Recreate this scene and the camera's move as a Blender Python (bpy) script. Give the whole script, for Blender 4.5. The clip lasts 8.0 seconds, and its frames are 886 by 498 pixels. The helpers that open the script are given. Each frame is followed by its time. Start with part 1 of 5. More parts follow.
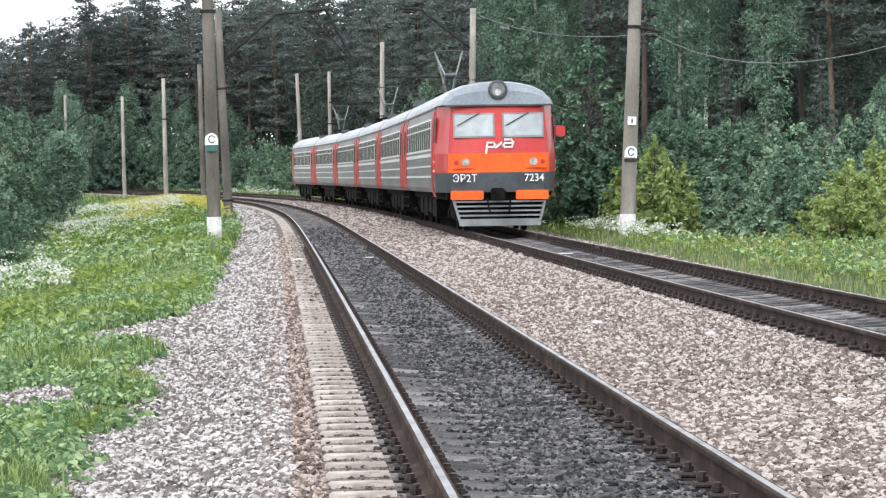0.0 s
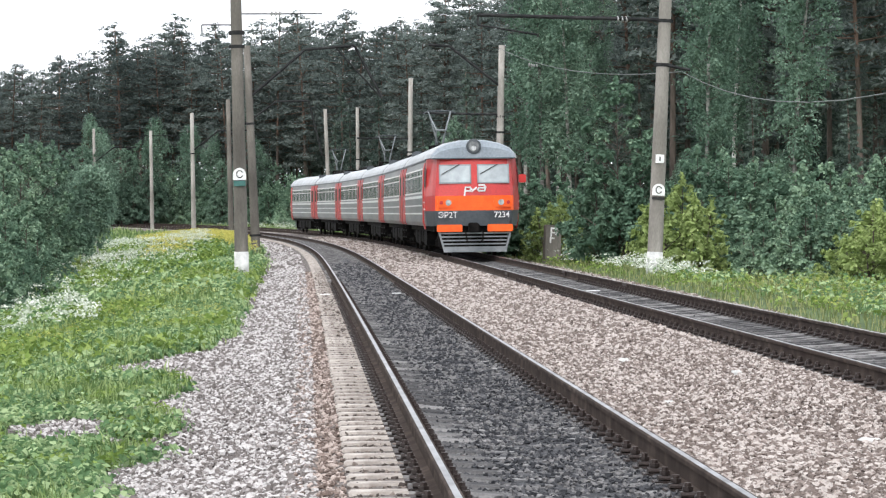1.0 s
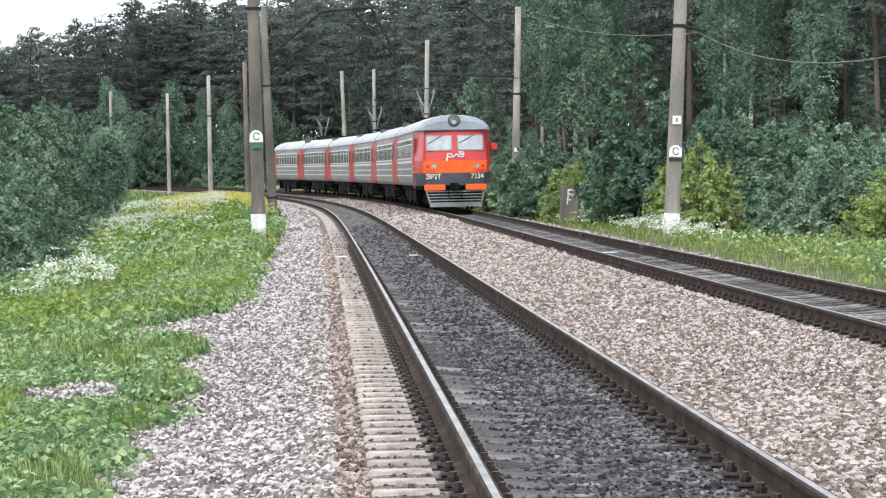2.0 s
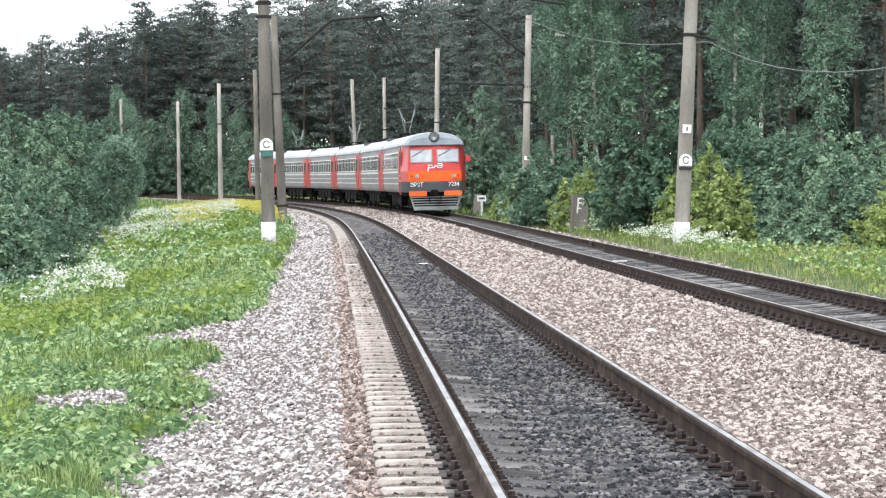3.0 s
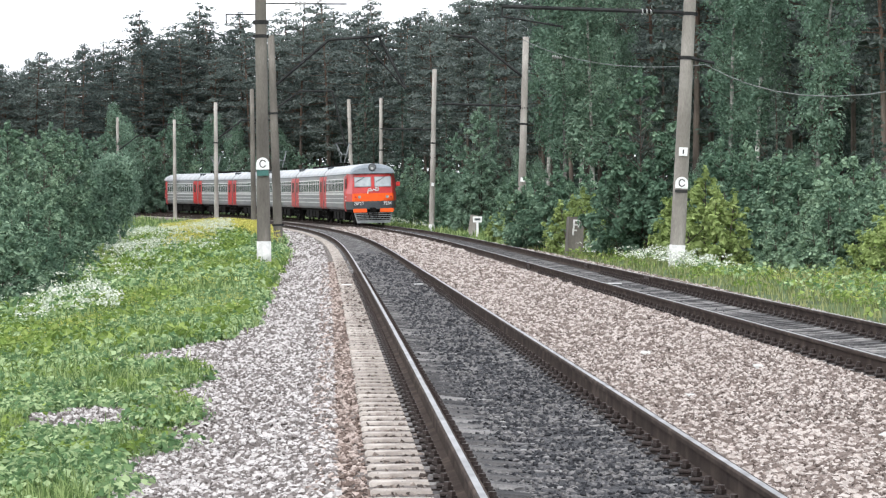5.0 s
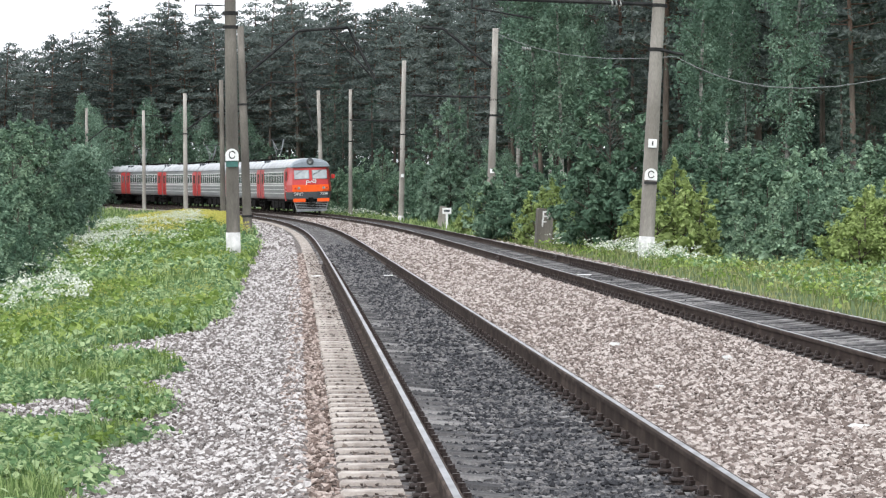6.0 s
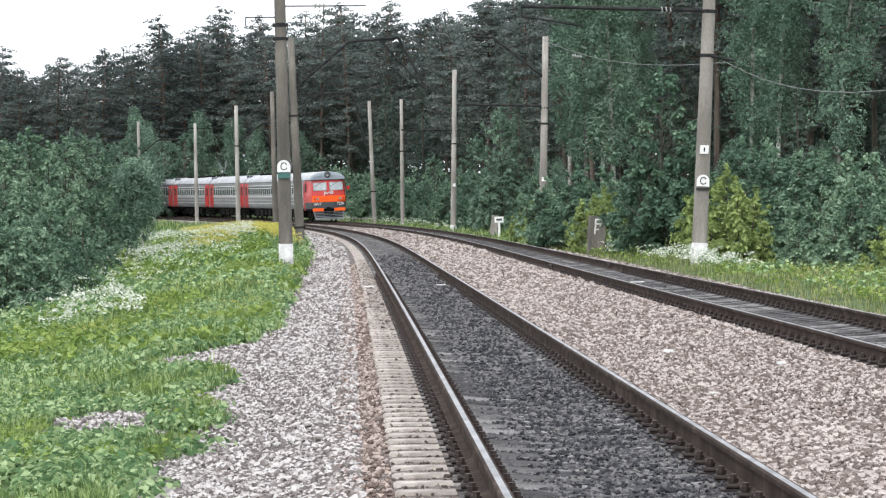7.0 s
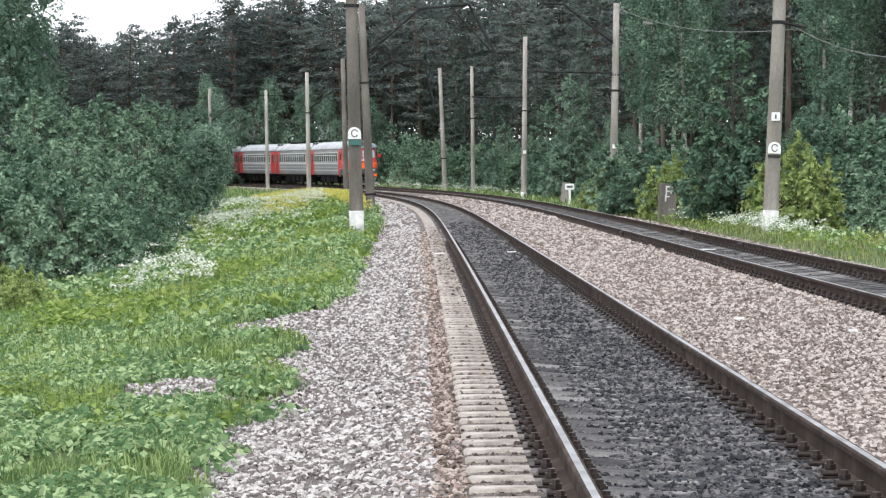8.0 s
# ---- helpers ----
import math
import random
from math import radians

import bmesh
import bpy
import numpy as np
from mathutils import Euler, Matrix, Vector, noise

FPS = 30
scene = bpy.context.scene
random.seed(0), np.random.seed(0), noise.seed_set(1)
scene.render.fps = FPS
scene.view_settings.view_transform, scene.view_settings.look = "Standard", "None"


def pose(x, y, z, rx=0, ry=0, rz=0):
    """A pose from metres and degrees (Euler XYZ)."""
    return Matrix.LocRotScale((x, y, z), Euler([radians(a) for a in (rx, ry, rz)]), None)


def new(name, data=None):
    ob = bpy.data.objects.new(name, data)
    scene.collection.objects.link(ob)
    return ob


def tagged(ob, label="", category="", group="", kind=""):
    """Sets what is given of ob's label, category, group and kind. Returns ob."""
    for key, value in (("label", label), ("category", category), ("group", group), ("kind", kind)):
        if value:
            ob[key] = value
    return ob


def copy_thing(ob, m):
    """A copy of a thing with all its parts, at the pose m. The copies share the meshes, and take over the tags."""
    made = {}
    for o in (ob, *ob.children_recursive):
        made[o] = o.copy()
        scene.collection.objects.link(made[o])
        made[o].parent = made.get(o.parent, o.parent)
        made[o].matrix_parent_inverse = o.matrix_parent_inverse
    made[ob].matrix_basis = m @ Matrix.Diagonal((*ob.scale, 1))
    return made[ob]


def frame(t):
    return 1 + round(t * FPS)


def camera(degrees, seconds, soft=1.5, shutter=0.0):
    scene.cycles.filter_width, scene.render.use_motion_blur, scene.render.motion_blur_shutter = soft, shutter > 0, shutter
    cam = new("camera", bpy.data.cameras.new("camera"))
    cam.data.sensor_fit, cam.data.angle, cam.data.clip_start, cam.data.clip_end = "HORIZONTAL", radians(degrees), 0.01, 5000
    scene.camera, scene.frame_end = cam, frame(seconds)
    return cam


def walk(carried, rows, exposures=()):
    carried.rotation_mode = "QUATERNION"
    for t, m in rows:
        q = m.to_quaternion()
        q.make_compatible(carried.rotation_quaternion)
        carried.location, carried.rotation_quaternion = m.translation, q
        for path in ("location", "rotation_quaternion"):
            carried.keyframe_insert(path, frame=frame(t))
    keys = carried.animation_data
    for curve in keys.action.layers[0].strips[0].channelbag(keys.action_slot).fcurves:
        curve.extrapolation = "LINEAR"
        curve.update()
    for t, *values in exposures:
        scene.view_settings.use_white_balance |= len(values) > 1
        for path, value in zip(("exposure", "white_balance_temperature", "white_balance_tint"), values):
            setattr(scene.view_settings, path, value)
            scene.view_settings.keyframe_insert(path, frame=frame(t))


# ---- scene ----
# A two-track electric railway curving left through a pine forest; a red and grey electric train runs away along the far track.
RNG = np.random.default_rng(7)
EYE = 1.488          # the lens above the near rail head
DEG_WIDE = 17.88

cam = camera(DEG_WIDE, 8.0, soft=1.25)

# seconds, turn to the left, tilt up, roll (degrees) of the hand-held camera, which stands on one spot
TURNS = [
    (0, -1.140, -1.343, 1.350),
    (0.5, -0.931, -0.731, 1.296),
    (1, -0.605, -0.592, 0.922),
    (1.5, -0.181, -1.168, 0.972),
    (1.7, -0.268, -1.269, 1.104),
    (2.8, -0.143, -1.523, 0.845),
    (3, -0.049, -1.188, 0.936),
    (3.5, -0.136, -1.336, 1.113),
    (4, 0.116, -0.876, 0.945),
    (4.5, 0.000, -0.338, 0.461),
    (4.7, -0.031, -0.521, 0.497),
    (5.8, -0.624, -0.930, 0.214),
    (6, -0.768, -0.947, 0.396),
    (6.5, -1.035, -0.537, 0.647),
    (7, 0.299, -0.747, 1.090),
    (7.5, 1.540, -1.070, 1.351),
    (8, 1.744, -1.391, 1.043)]


def held(turn, tilt, roll):
    return pose(0, 0, EYE, 0, 0, turn) @ pose(0, 0, 0, tilt) @ pose(0, 0, 0, 0, roll) @ pose(0, 0, 0, 90)


# the camera's own brightening and darkening on the way: seconds, stops
STOPS = [(0, 0.92), (0.5, 0.92), (1.0, 0.85), (1.5, 0.85), (2.3, 1.0), (3.0, 1.13), (3.5, 0.98), (4.5, 0.96), (5.8, 0.82), (8.0, 0.81)]
walk(cam, [(t, held(a, b, c)) for t, a, b, c in TURNS], STOPS)

# ---------------------------------------------------------------- light: a bright overcast sky
SUN_EL, SUN_AZ = radians(48), radians(200)
world = bpy.data.worlds.new("overcast_sky")
scene.world = world
world.use_nodes = True
wn, wl = world.node_tree.nodes, world.node_tree.links
wn.clear()
w_out, w_bg = wn.new("ShaderNodeOutputWorld"), wn.new("ShaderNodeBackground")
w_sky, w_hsv, w_mix = wn.new("ShaderNodeTexSky"), wn.new("ShaderNodeHueSaturation"), wn.new("ShaderNodeMixRGB")
w_sky.sky_type, w_sky.sun_disc = "NISHITA", False
w_sky.sun_elevation, w_sky.sun_rotation = SUN_EL, SUN_AZ
w_sky.air_density, w_sky.dust_density = 1.0, 4.0
w_hsv.inputs["Saturation"].default_value = 0.25
w_hsv.inputs["Value"].default_value = 1.0
w_mix.inputs["Fac"].default_value = 0.75
w_mix.inputs["Color2"].default_value = (9.5, 9.9, 10.6, 1)
w_bg.inputs["Strength"].default_value = 0.115
wl.new(w_sky.outputs["Color"], w_hsv.inputs["Color"])
wl.new(w_hsv.outputs["Color"], w_mix.inputs["Color1"])
wl.new(w_mix.outputs["Color"], w_bg.inputs["Color"])
wl.new(w_bg.outputs["Background"], w_out.inputs["Surface"])

sun = new("sun", bpy.data.lights.new("sun", "SUN"))
sun.data.energy, sun.data.angle, sun.data.color = 0.8, radians(25), (1.0, 0.985, 0.96)
sun.rotation_euler = (radians(90) - SUN_EL, 0, radians(180) - SUN_AZ)


# ---------------------------------------------------------------- materials
def material(name, c1, c2, scale=4.0, rough=0.8, metal=0.0, bump=0.3, fine=40.0, c3=None, spec=0.4, island=0.0, per_object=0.0,
             stretch=(1, 1, 1), leaf=0.0, depth=0.02, coat=0.0):
    """Two scales of noise between two or three colours, with grain, relief and per-piece variation."""
    if leaf:
        spec, rough = 0.12, 0.85
    m = bpy.data.materials.new(name)
    m.use_nodes = True
    n, l = m.node_tree.nodes, m.node_tree.links
    b = n["Principled BSDF"]
    tc, mp = n.new("ShaderNodeTexCoord"), n.new("ShaderNodeMapping")
    mp.inputs["Scale"].default_value = stretch
    l.new(tc.outputs["Object"], mp.inputs["Vector"])
    big, small = n.new("ShaderNodeTexNoise"), n.new("ShaderNodeTexNoise")
    for tex, s, d in ((big, scale, 5), (small, fine, 3)):
        tex.inputs["Scale"].default_value, tex.inputs["Detail"].default_value = s, d
        l.new(mp.outputs["Vector"], tex.inputs["Vector"])
    ramp = n.new("ShaderNodeValToRGB")
    ramp.color_ramp.elements[0].position, ramp.color_ramp.elements[1].position = 0.33, 0.68
    ramp.color_ramp.elements[0].color, ramp.color_ramp.elements[1].color = (*c1, 1), (*c2, 1)
    if c3:
        e = ramp.color_ramp.elements.new(0.55)
        e.color = (*c3, 1)
    fac = big.outputs["Fac"]
    for amount, kind, out in ((island, "ShaderNodeNewGeometry", "Random Per Island"), (per_object, "ShaderNodeObjectInfo", "Random")):
        if amount:
            sub, mul, add = n.new("ShaderNodeMath"), n.new("ShaderNodeMath"), n.new("ShaderNodeMath")
            sub.operation, mul.operation = "SUBTRACT", "MULTIPLY"
            sub.inputs[1].default_value, mul.inputs[1].default_value = 0.5, amount
            l.new(n.new(kind).outputs[out], sub.inputs[0]), l.new(sub.outputs[0], mul.inputs[0])
            l.new(mul.outputs[0], add.inputs[0]), l.new(fac, add.inputs[1])
            fac = add.outputs[0]
    l.new(fac, ramp.inputs["Fac"])
    mix = n.new("ShaderNodeMixRGB")
    mix.blend_type, mix.inputs["Fac"].default_value = "OVERLAY", 0.35
    l.new(ramp.outputs["Color"], mix.inputs["Color1"]), l.new(small.outputs["Fac"], mix.inputs["Color2"])
    l.new(mix.outputs["Color"], b.inputs["Base Color"])
    b.inputs["Roughness"].default_value, b.inputs["Metallic"].default_value = rough, metal
    b.inputs["Specular IOR Level"].default_value = spec
    b.inputs["Coat Weight"].default_value = coat
    if bump:
        bp = n.new("ShaderNodeBump")
        bp.inputs["Strength"].default_value, bp.inputs["Distance"].default_value = bump, depth
        l.new(small.outputs["Fac"], bp.inputs["Height"]), l.new(bp.outputs["Normal"], b.inputs["Normal"])
    if leaf:
        tr, sh = n.new("ShaderNodeBsdfTranslucent"), n.new("ShaderNodeMixShader")
        sh.inputs[0].default_value = leaf
        l.new(mix.outputs["Color"], tr.inputs["Color"])
        l.new(b.outputs[0], sh.inputs[1]), l.new(tr.outputs[0], sh.inputs[2])
        l.new(sh.outputs[0], n["Material Output"].inputs["Surface"])
    return m


M_SOIL = material("grassy_soil", (0.035, 0.06, 0.018), (0.10, 0.13, 0.035), 0.5, 0.95, bump=0.6, fine=14, c3=(0.06, 0.10, 0.025))
# bed darker than its stones: shade of their gaps put into the colour
M_BALLAST = material("crushed_stone_bed", (0.07, 0.058, 0.052), (0.24, 0.21, 0.195), 9, 0.95, bump=1.0, fine=22, c3=(0.14, 0.12, 0.11), depth=0.06)
M_DARKBED = material("oily_stone_bed", (0.025, 0.025, 0.028), (0.10, 0.096, 0.098), 7, 0.9, bump=1.0, fine=22, c3=(0.05, 0.05, 0.055), depth=0.06)
M_STONE = material("crushed_granite", (0.14, 0.122, 0.115), (0.48, 0.455, 0.445), 14, 0.85, bump=0.3, fine=60, c3=(0.305, 0.277, 0.266), island=1.3)
M_PINKSTONE = material("pinkish_crushed_granite", (0.145, 0.114, 0.10), (0.44, 0.39, 0.36), 14, 0.85, bump=0.3, fine=60, c3=(0.275, 0.226, 0.203), island=1.15)
M_WIRE = material("weathered_wire", (0.09, 0.10, 0.095), (0.16, 0.17, 0.165), 3, 0.7, bump=0)
M_BROWNSTONE = material("rust_dusted_granite", (0.13, 0.095, 0.08), (0.40, 0.33, 0.295), 14, 0.9, bump=0.3, fine=60, c3=(0.27, 0.208, 0.18), island=1.2)
# darker brown stone for the gaps between the sleeper ends
M_GAPSTONE = material("dirt_packed_granite", (0.055, 0.042, 0.036), (0.21, 0.172, 0.15), 14, 0.9, bump=0.3, fine=60, c3=(0.115, 0.09, 0.078), island=1.0)
M_DARKSTONE = material("oil_stained_granite", (0.016, 0.017, 0.021), (0.15, 0.144, 0.144), 1.2, 0.75, bump=0.3, fine=60, c3=(0.04, 0.04, 0.046), island=0.8)
M_SLEEPER = material("weathered_concrete", (0.24, 0.208, 0.185), (0.46, 0.415, 0.375), 6, 0.9, bump=0.6, fine=70, c3=(0.36, 0.322, 0.288), per_object=0.22, depth=0.008)
M_DARKSLEEPER = material("oily_concrete", (0.05, 0.049, 0.051), (0.25, 0.242, 0.238), 4, 0.85, bump=0.6, fine=70, c3=(0.125, 0.121, 0.121), per_object=0.35, spec=0.1, depth=0.008)
M_RUST = material("rusted_rail_steel", (0.036, 0.027, 0.023), (0.088, 0.068, 0.058), 3, 0.9, 0.0, 0.3, 90, c3=(0.058, 0.044, 0.038), depth=0.003, spec=0.06)
M_RUNNING = material("polished_rail_head", (0.17, 0.17, 0.175), (0.40, 0.40, 0.41), 2.5, 0.42, 1.0, 0.1, 60, depth=0.001)
M_FASTENER = material("oily_fastening_steel", (0.02, 0.017, 0.016), (0.07, 0.05, 0.045), 8, 0.6, 0.4, 0.3, 90)
M_POLE = material("weathered_pole_concrete", (0.19, 0.175, 0.155), (0.40, 0.375, 0.345), 1.6, 0.9, bump=0.35, fine=35, c3=(0.28, 0.26, 0.235), stretch=(1, 1, 0.25), depth=0.006, per_object=0.3)
M_DARKPOLE = material("stained_pole_concrete", (0.09, 0.082, 0.072), (0.235, 0.215, 0.19), 1.6, 0.9, bump=0.35, fine=35, c3=(0.15, 0.137, 0.12), stretch=(1, 1, 0.25), depth=0.006)
M_WHITEWASH = material("chalky_whitewash", (0.42, 0.42, 0.41), (0.72, 0.72, 0.70), 4, 0.9, bump=0.3, fine=40)
M_STEEL = material("dark_painted_steel", (0.012, 0.013, 0.014), (0.04, 0.04, 0.04), 4, 0.8, 0.0, 0.2, 50, spec=0.2)
M_CERAMIC = material("grey_glazed_insulator", (0.26, 0.26, 0.26), (0.42, 0.42, 0.41), 5, 0.35, bump=0.0, fine=20)
M_WHITE = material("white_enamel", (0.70, 0.71, 0.70), (0.82, 0.82, 0.81), 4, 0.45, bump=0.05, fine=30)
M_BLACK = material("black_paint", (0.012, 0.012, 0.012), (0.03, 0.03, 0.03), 6, 0.5, bump=0.05, fine=40)
M_TEAL = material("faded_green_paint", (0.03, 0.11, 0.10), (0.06, 0.16, 0.14), 6, 0.6, bump=0.1, fine=40)
# train
M_RED = material("red_coach_paint", (0.42, 0.022, 0.022), (0.52, 0.034, 0.030), 1.2, 0.38, bump=0.03, fine=20, coat=0.15)
M_ORANGE = material("orange_coach_paint", (0.90, 0.105, 0.012), (1.0, 0.15, 0.02), 1.5, 0.42, bump=0.03, fine=20)
M_GREY = material("grey_coach_paint", (0.15, 0.155, 0.157), (0.23, 0.232, 0.232), 1.0, 0.45, bump=0.05, fine=12, stretch=(0.3, 1, 2), coat=0.1)
M_PALE = material("pale_grey_stripe_paint", (0.56, 0.56, 0.55), (0.68, 0.68, 0.66), 1.5, 0.45, bump=0.03, fine=14)
M_ROOF = material("pale_roof_paint", (0.29, 0.30, 0.315), (0.46, 0.475, 0.49), 0.8, 0.5, bump=0.1, fine=10)
M_BLUEGREY = material("blue_grey_coach_paint", (0.20, 0.235, 0.27), (0.27, 0.305, 0.34), 1.3, 0.45, bump=0.03, fine=14)
M_SLATE = material("slate_coach_paint", (0.045, 0.054, 0.063), (0.08, 0.09, 0.10), 1.3, 0.5, bump=0.05, fine=14)
M_UNDER = material("sooty_underframe", (0.004, 0.004, 0.004), (0.015, 0.0135, 0.0125), 3, 0.9, 0.0, 0.4, 30, spec=0.1)
M_COPPER = material("dull_bogie_steel", (0.006, 0.0055, 0.0055), (0.025, 0.022, 0.02), 3, 0.9, 0.0, 0.4, 30, spec=0.1)
M_PANEL = material("grey_pilot_paint", (0.15, 0.165, 0.175), (0.26, 0.275, 0.285), 2, 0.6, bump=0.1, fine=25)
M_GLASS = material("coach_window_glass", (0.04, 0.05, 0.055), (0.13, 0.145, 0.15), 0.6, 0.08, bump=0.0, fine=4, spec=0.8)
# the pale base colour carries the sky's reflection in the windscreens
M_SCREEN = material("windscreen_glass", (0.27, 0.305, 0.32), (0.38, 0.42, 0.435), 0.6, 0.05, bump=0.0, fine=4, spec=1.0)
M_LAMP = material("dark_headlamp_glass", (0.05, 0.055, 0.06), (0.20, 0.21, 0.21), 5, 0.08, bump=0.0, spec=0.9)
M_LENS = material("headlamp_glass", (0.25, 0.26, 0.26), (0.55, 0.56, 0.55), 8, 0.1, 0.3, bump=0.0, spec=0.9)
# plants
M_BARK = material("pine_bark", (0.055, 0.045, 0.038), (0.15, 0.12, 0.10), 1.5, 0.95, bump=0.6, fine=14, stretch=(1, 1, 0.25), per_object=0.3)
M_REDBARK = material("red_pine_bark", (0.085, 0.058, 0.046), (0.18, 0.125, 0.098), 1.2, 0.95, bump=0.5, fine=14, stretch=(1, 1, 0.3), per_object=0.4, spec=0.1)
M_BIRCH = material("birch_bark", (0.09, 0.085, 0.08), (0.58, 0.57, 0.54), 1.3, 0.9, bump=0.3, fine=10, c3=(0.34, 0.33, 0.305), stretch=(0.6, 0.6, 2.2), per_object=0.3)
M_NEEDLE = material("pine_needles", (0.085, 0.108, 0.102), (0.205, 0.238, 0.220), 0.35, 0.75, bump=0, fine=3, c3=(0.138, 0.168, 0.156), island=0.4, per_object=0.35, leaf=0.42)
M_SPRUCE = material("spruce_needles", (0.060, 0.088, 0.074), (0.150, 0.195, 0.163), 0.35, 0.75, bump=0, fine=3, c3=(0.098, 0.135, 0.112), island=0.4, per_object=0.3, leaf=0.4)
M_LEAF = material("birch_leaves", (0.10, 0.165, 0.122), (0.26, 0.365, 0.275), 0.4, 0.6, bump=0, fine=3, c3=(0.17, 0.258, 0.188), island=0.3, per_object=0.2, leaf=0.35)
# darkened leaf green: the forest edge's shade is put into the colour
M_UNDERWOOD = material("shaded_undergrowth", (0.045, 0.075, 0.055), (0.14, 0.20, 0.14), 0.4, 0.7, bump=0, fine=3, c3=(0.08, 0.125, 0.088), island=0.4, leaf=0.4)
M_ALDER = material("alder_leaves", (0.085, 0.148, 0.100), (0.30, 0.415, 0.285), 0.5, 0.6, bump=0, fine=3, c3=(0.172, 0.262, 0.180), island=0.35, per_object=0.22, leaf=0.28)
M_LIME = material("yellow_green_leaves", (0.19, 0.25, 0.09), (0.46, 0.54, 0.24), 0.6, 0.6, bump=0, fine=3, c3=(0.32, 0.405, 0.15), island=0.35, per_object=0.3, leaf=0.35)
M_GRASS = material("meadow_grass", (0.105, 0.17, 0.060), (0.34, 0.425, 0.185), 0.35, 0.7, bump=0, fine=3, c3=(0.205, 0.29, 0.11), island=0.7, leaf=0.45)
M_DRYGRASS = material("dry_verge_grass", (0.125, 0.15, 0.06), (0.34, 0.35, 0.17), 0.35, 0.8, bump=0, fine=3, c3=(0.215, 0.25, 0.10), island=0.7, leaf=0.4)
M_WEED = material("broad_weed_leaves", (0.115, 0.205, 0.095), (0.42, 0.53, 0.29), 0.8, 0.6, bump=0, fine=6, c3=(0.24, 0.355, 0.165), island=0.8, leaf=0.4)
M_LIMEWEED = material("yellow_green_weeds", (0.13, 0.20, 0.045), (0.32, 0.41, 0.125), 0.8, 0.6, bump=0, fine=6, c3=(0.205, 0.295, 0.075), island=0.6, leaf=0.4)
M_UMBEL = material("white_umbel_flowers", (0.48, 0.53, 0.42), (0.80, 0.82, 0.75), 3, 0.8, bump=0, fine=9, island=0.5, leaf=0.3)
M_YELLOW = material("yellow_flowers", (0.42, 0.40, 0.09), (0.66, 0.60, 0.18), 3, 0.8, bump=0, fine=9, island=0.5, leaf=0.3)


# ---------------------------------------------------------------- mesh building
class Shape:
    """Collects boxes, tubes and sheets into one mesh; each face keeps the number of its material."""

    def __init__(self):
        self.v, self.f, self.m = [], [], []

    def add(self, verts, faces, mat=0):
        k = len(self.v)
        self.v += [tuple(p) for p in verts]
        self.f += [tuple(i + k for i in f) for f in faces]
        self.m += [mat] * len(faces)
        return self

    def box(self, x0, y0, z0, x1, y1, z1, mat=0, cut=0.0):
        """A box, its edges along x chamfered by cut."""
        if cut:
            ring = [(y0 + cut, z0), (y1 - cut, z0), (y1, z0 + cut), (y1, z1 - cut), (y1 - cut, z1), (y0 + cut, z1), (y0, z1 - cut), (y0, z0 + cut)]
            return self.prism(ring, x0, x1, mat)
        v = [(x, y, z) for x in (x0, x1) for y in (y0, y1) for z in (z0, z1)]
        return self.add(v, [(0, 1, 3, 2), (4, 6, 7, 5), (0, 4, 5, 1), (2, 3, 7, 6), (0, 2, 6, 4), (1, 5, 7, 3)], mat)

    def prism(self, ring, x0, x1, mat=0):
        """A ring of (y, z) pushed from x0 to x1."""
        n = len(ring)
        v = [(x, y, z) for x in (x0, x1) for y, z in ring]
        return self.add(v, [tuple(range(n))[::-1], tuple(range(n, 2 * n))] + [(i, (i + 1) % n, n + (i + 1) % n, n + i) for i in range(n)], mat)

    def loft(self, rings, mat=0, caps=True, closed=True):
        n = len(rings[0])
        v = [p for r in rings for p in r]
        f = [(k * n + i, k * n + (i + 1) % n, (k + 1) * n + (i + 1) % n, (k + 1) * n + i)
             for k in range(len(rings) - 1) for i in range(n if closed else n - 1)]
        if caps:
            f += [tuple(range(n))[::-1], tuple(range(len(v) - n, len(v)))]
        return self.add(v, f, mat)

    def tube(self, path, radii, sides=8, mat=0):
        if not hasattr(radii, "__len__"):
            radii = [radii] * len(path)
        path = [Vector(p) for p in path]
        rings = []
        for i, p in enumerate(path):
            d = (path[min(i + 1, len(path) - 1)] - path[max(i - 1, 0)]).normalized()
            a = d.cross(Vector((0, 0, 1)) if abs(d.z) < 0.9 else Vector((1, 0, 0))).normalized()
            c = d.cross(a)
            rings.append([p + (a * math.cos(2 * math.pi * j / sides) + c * math.sin(2 * math.pi * j / sides)) * radii[i] for j in range(sides)])
        return self.loft(rings, mat)

    def make(self, name, mats, parent=None, label="", smooth=False, m=None):
        me = bpy.data.meshes.new(name)
        me.from_pydata([tuple(p) for p in self.v], [], self.f)
        for one in mats if isinstance(mats, (list, tuple)) else [mats]:
            me.materials.append(one)
        me.polygons.foreach_set("material_index", self.m)
        me.polygons.foreach_set("use_smooth", [smooth] * len(self.f))
        bm = bmesh.new()
        bm.from_mesh(me)
        bmesh.ops.recalc_face_normals(bm, faces=bm.faces)
        bm.to_mesh(me)
        bm.free()
        me.update()
        ob = new(name, me)
        if parent:
            ob.parent = parent
        if m:
            ob.matrix_basis = m
        return tagged(ob, label)


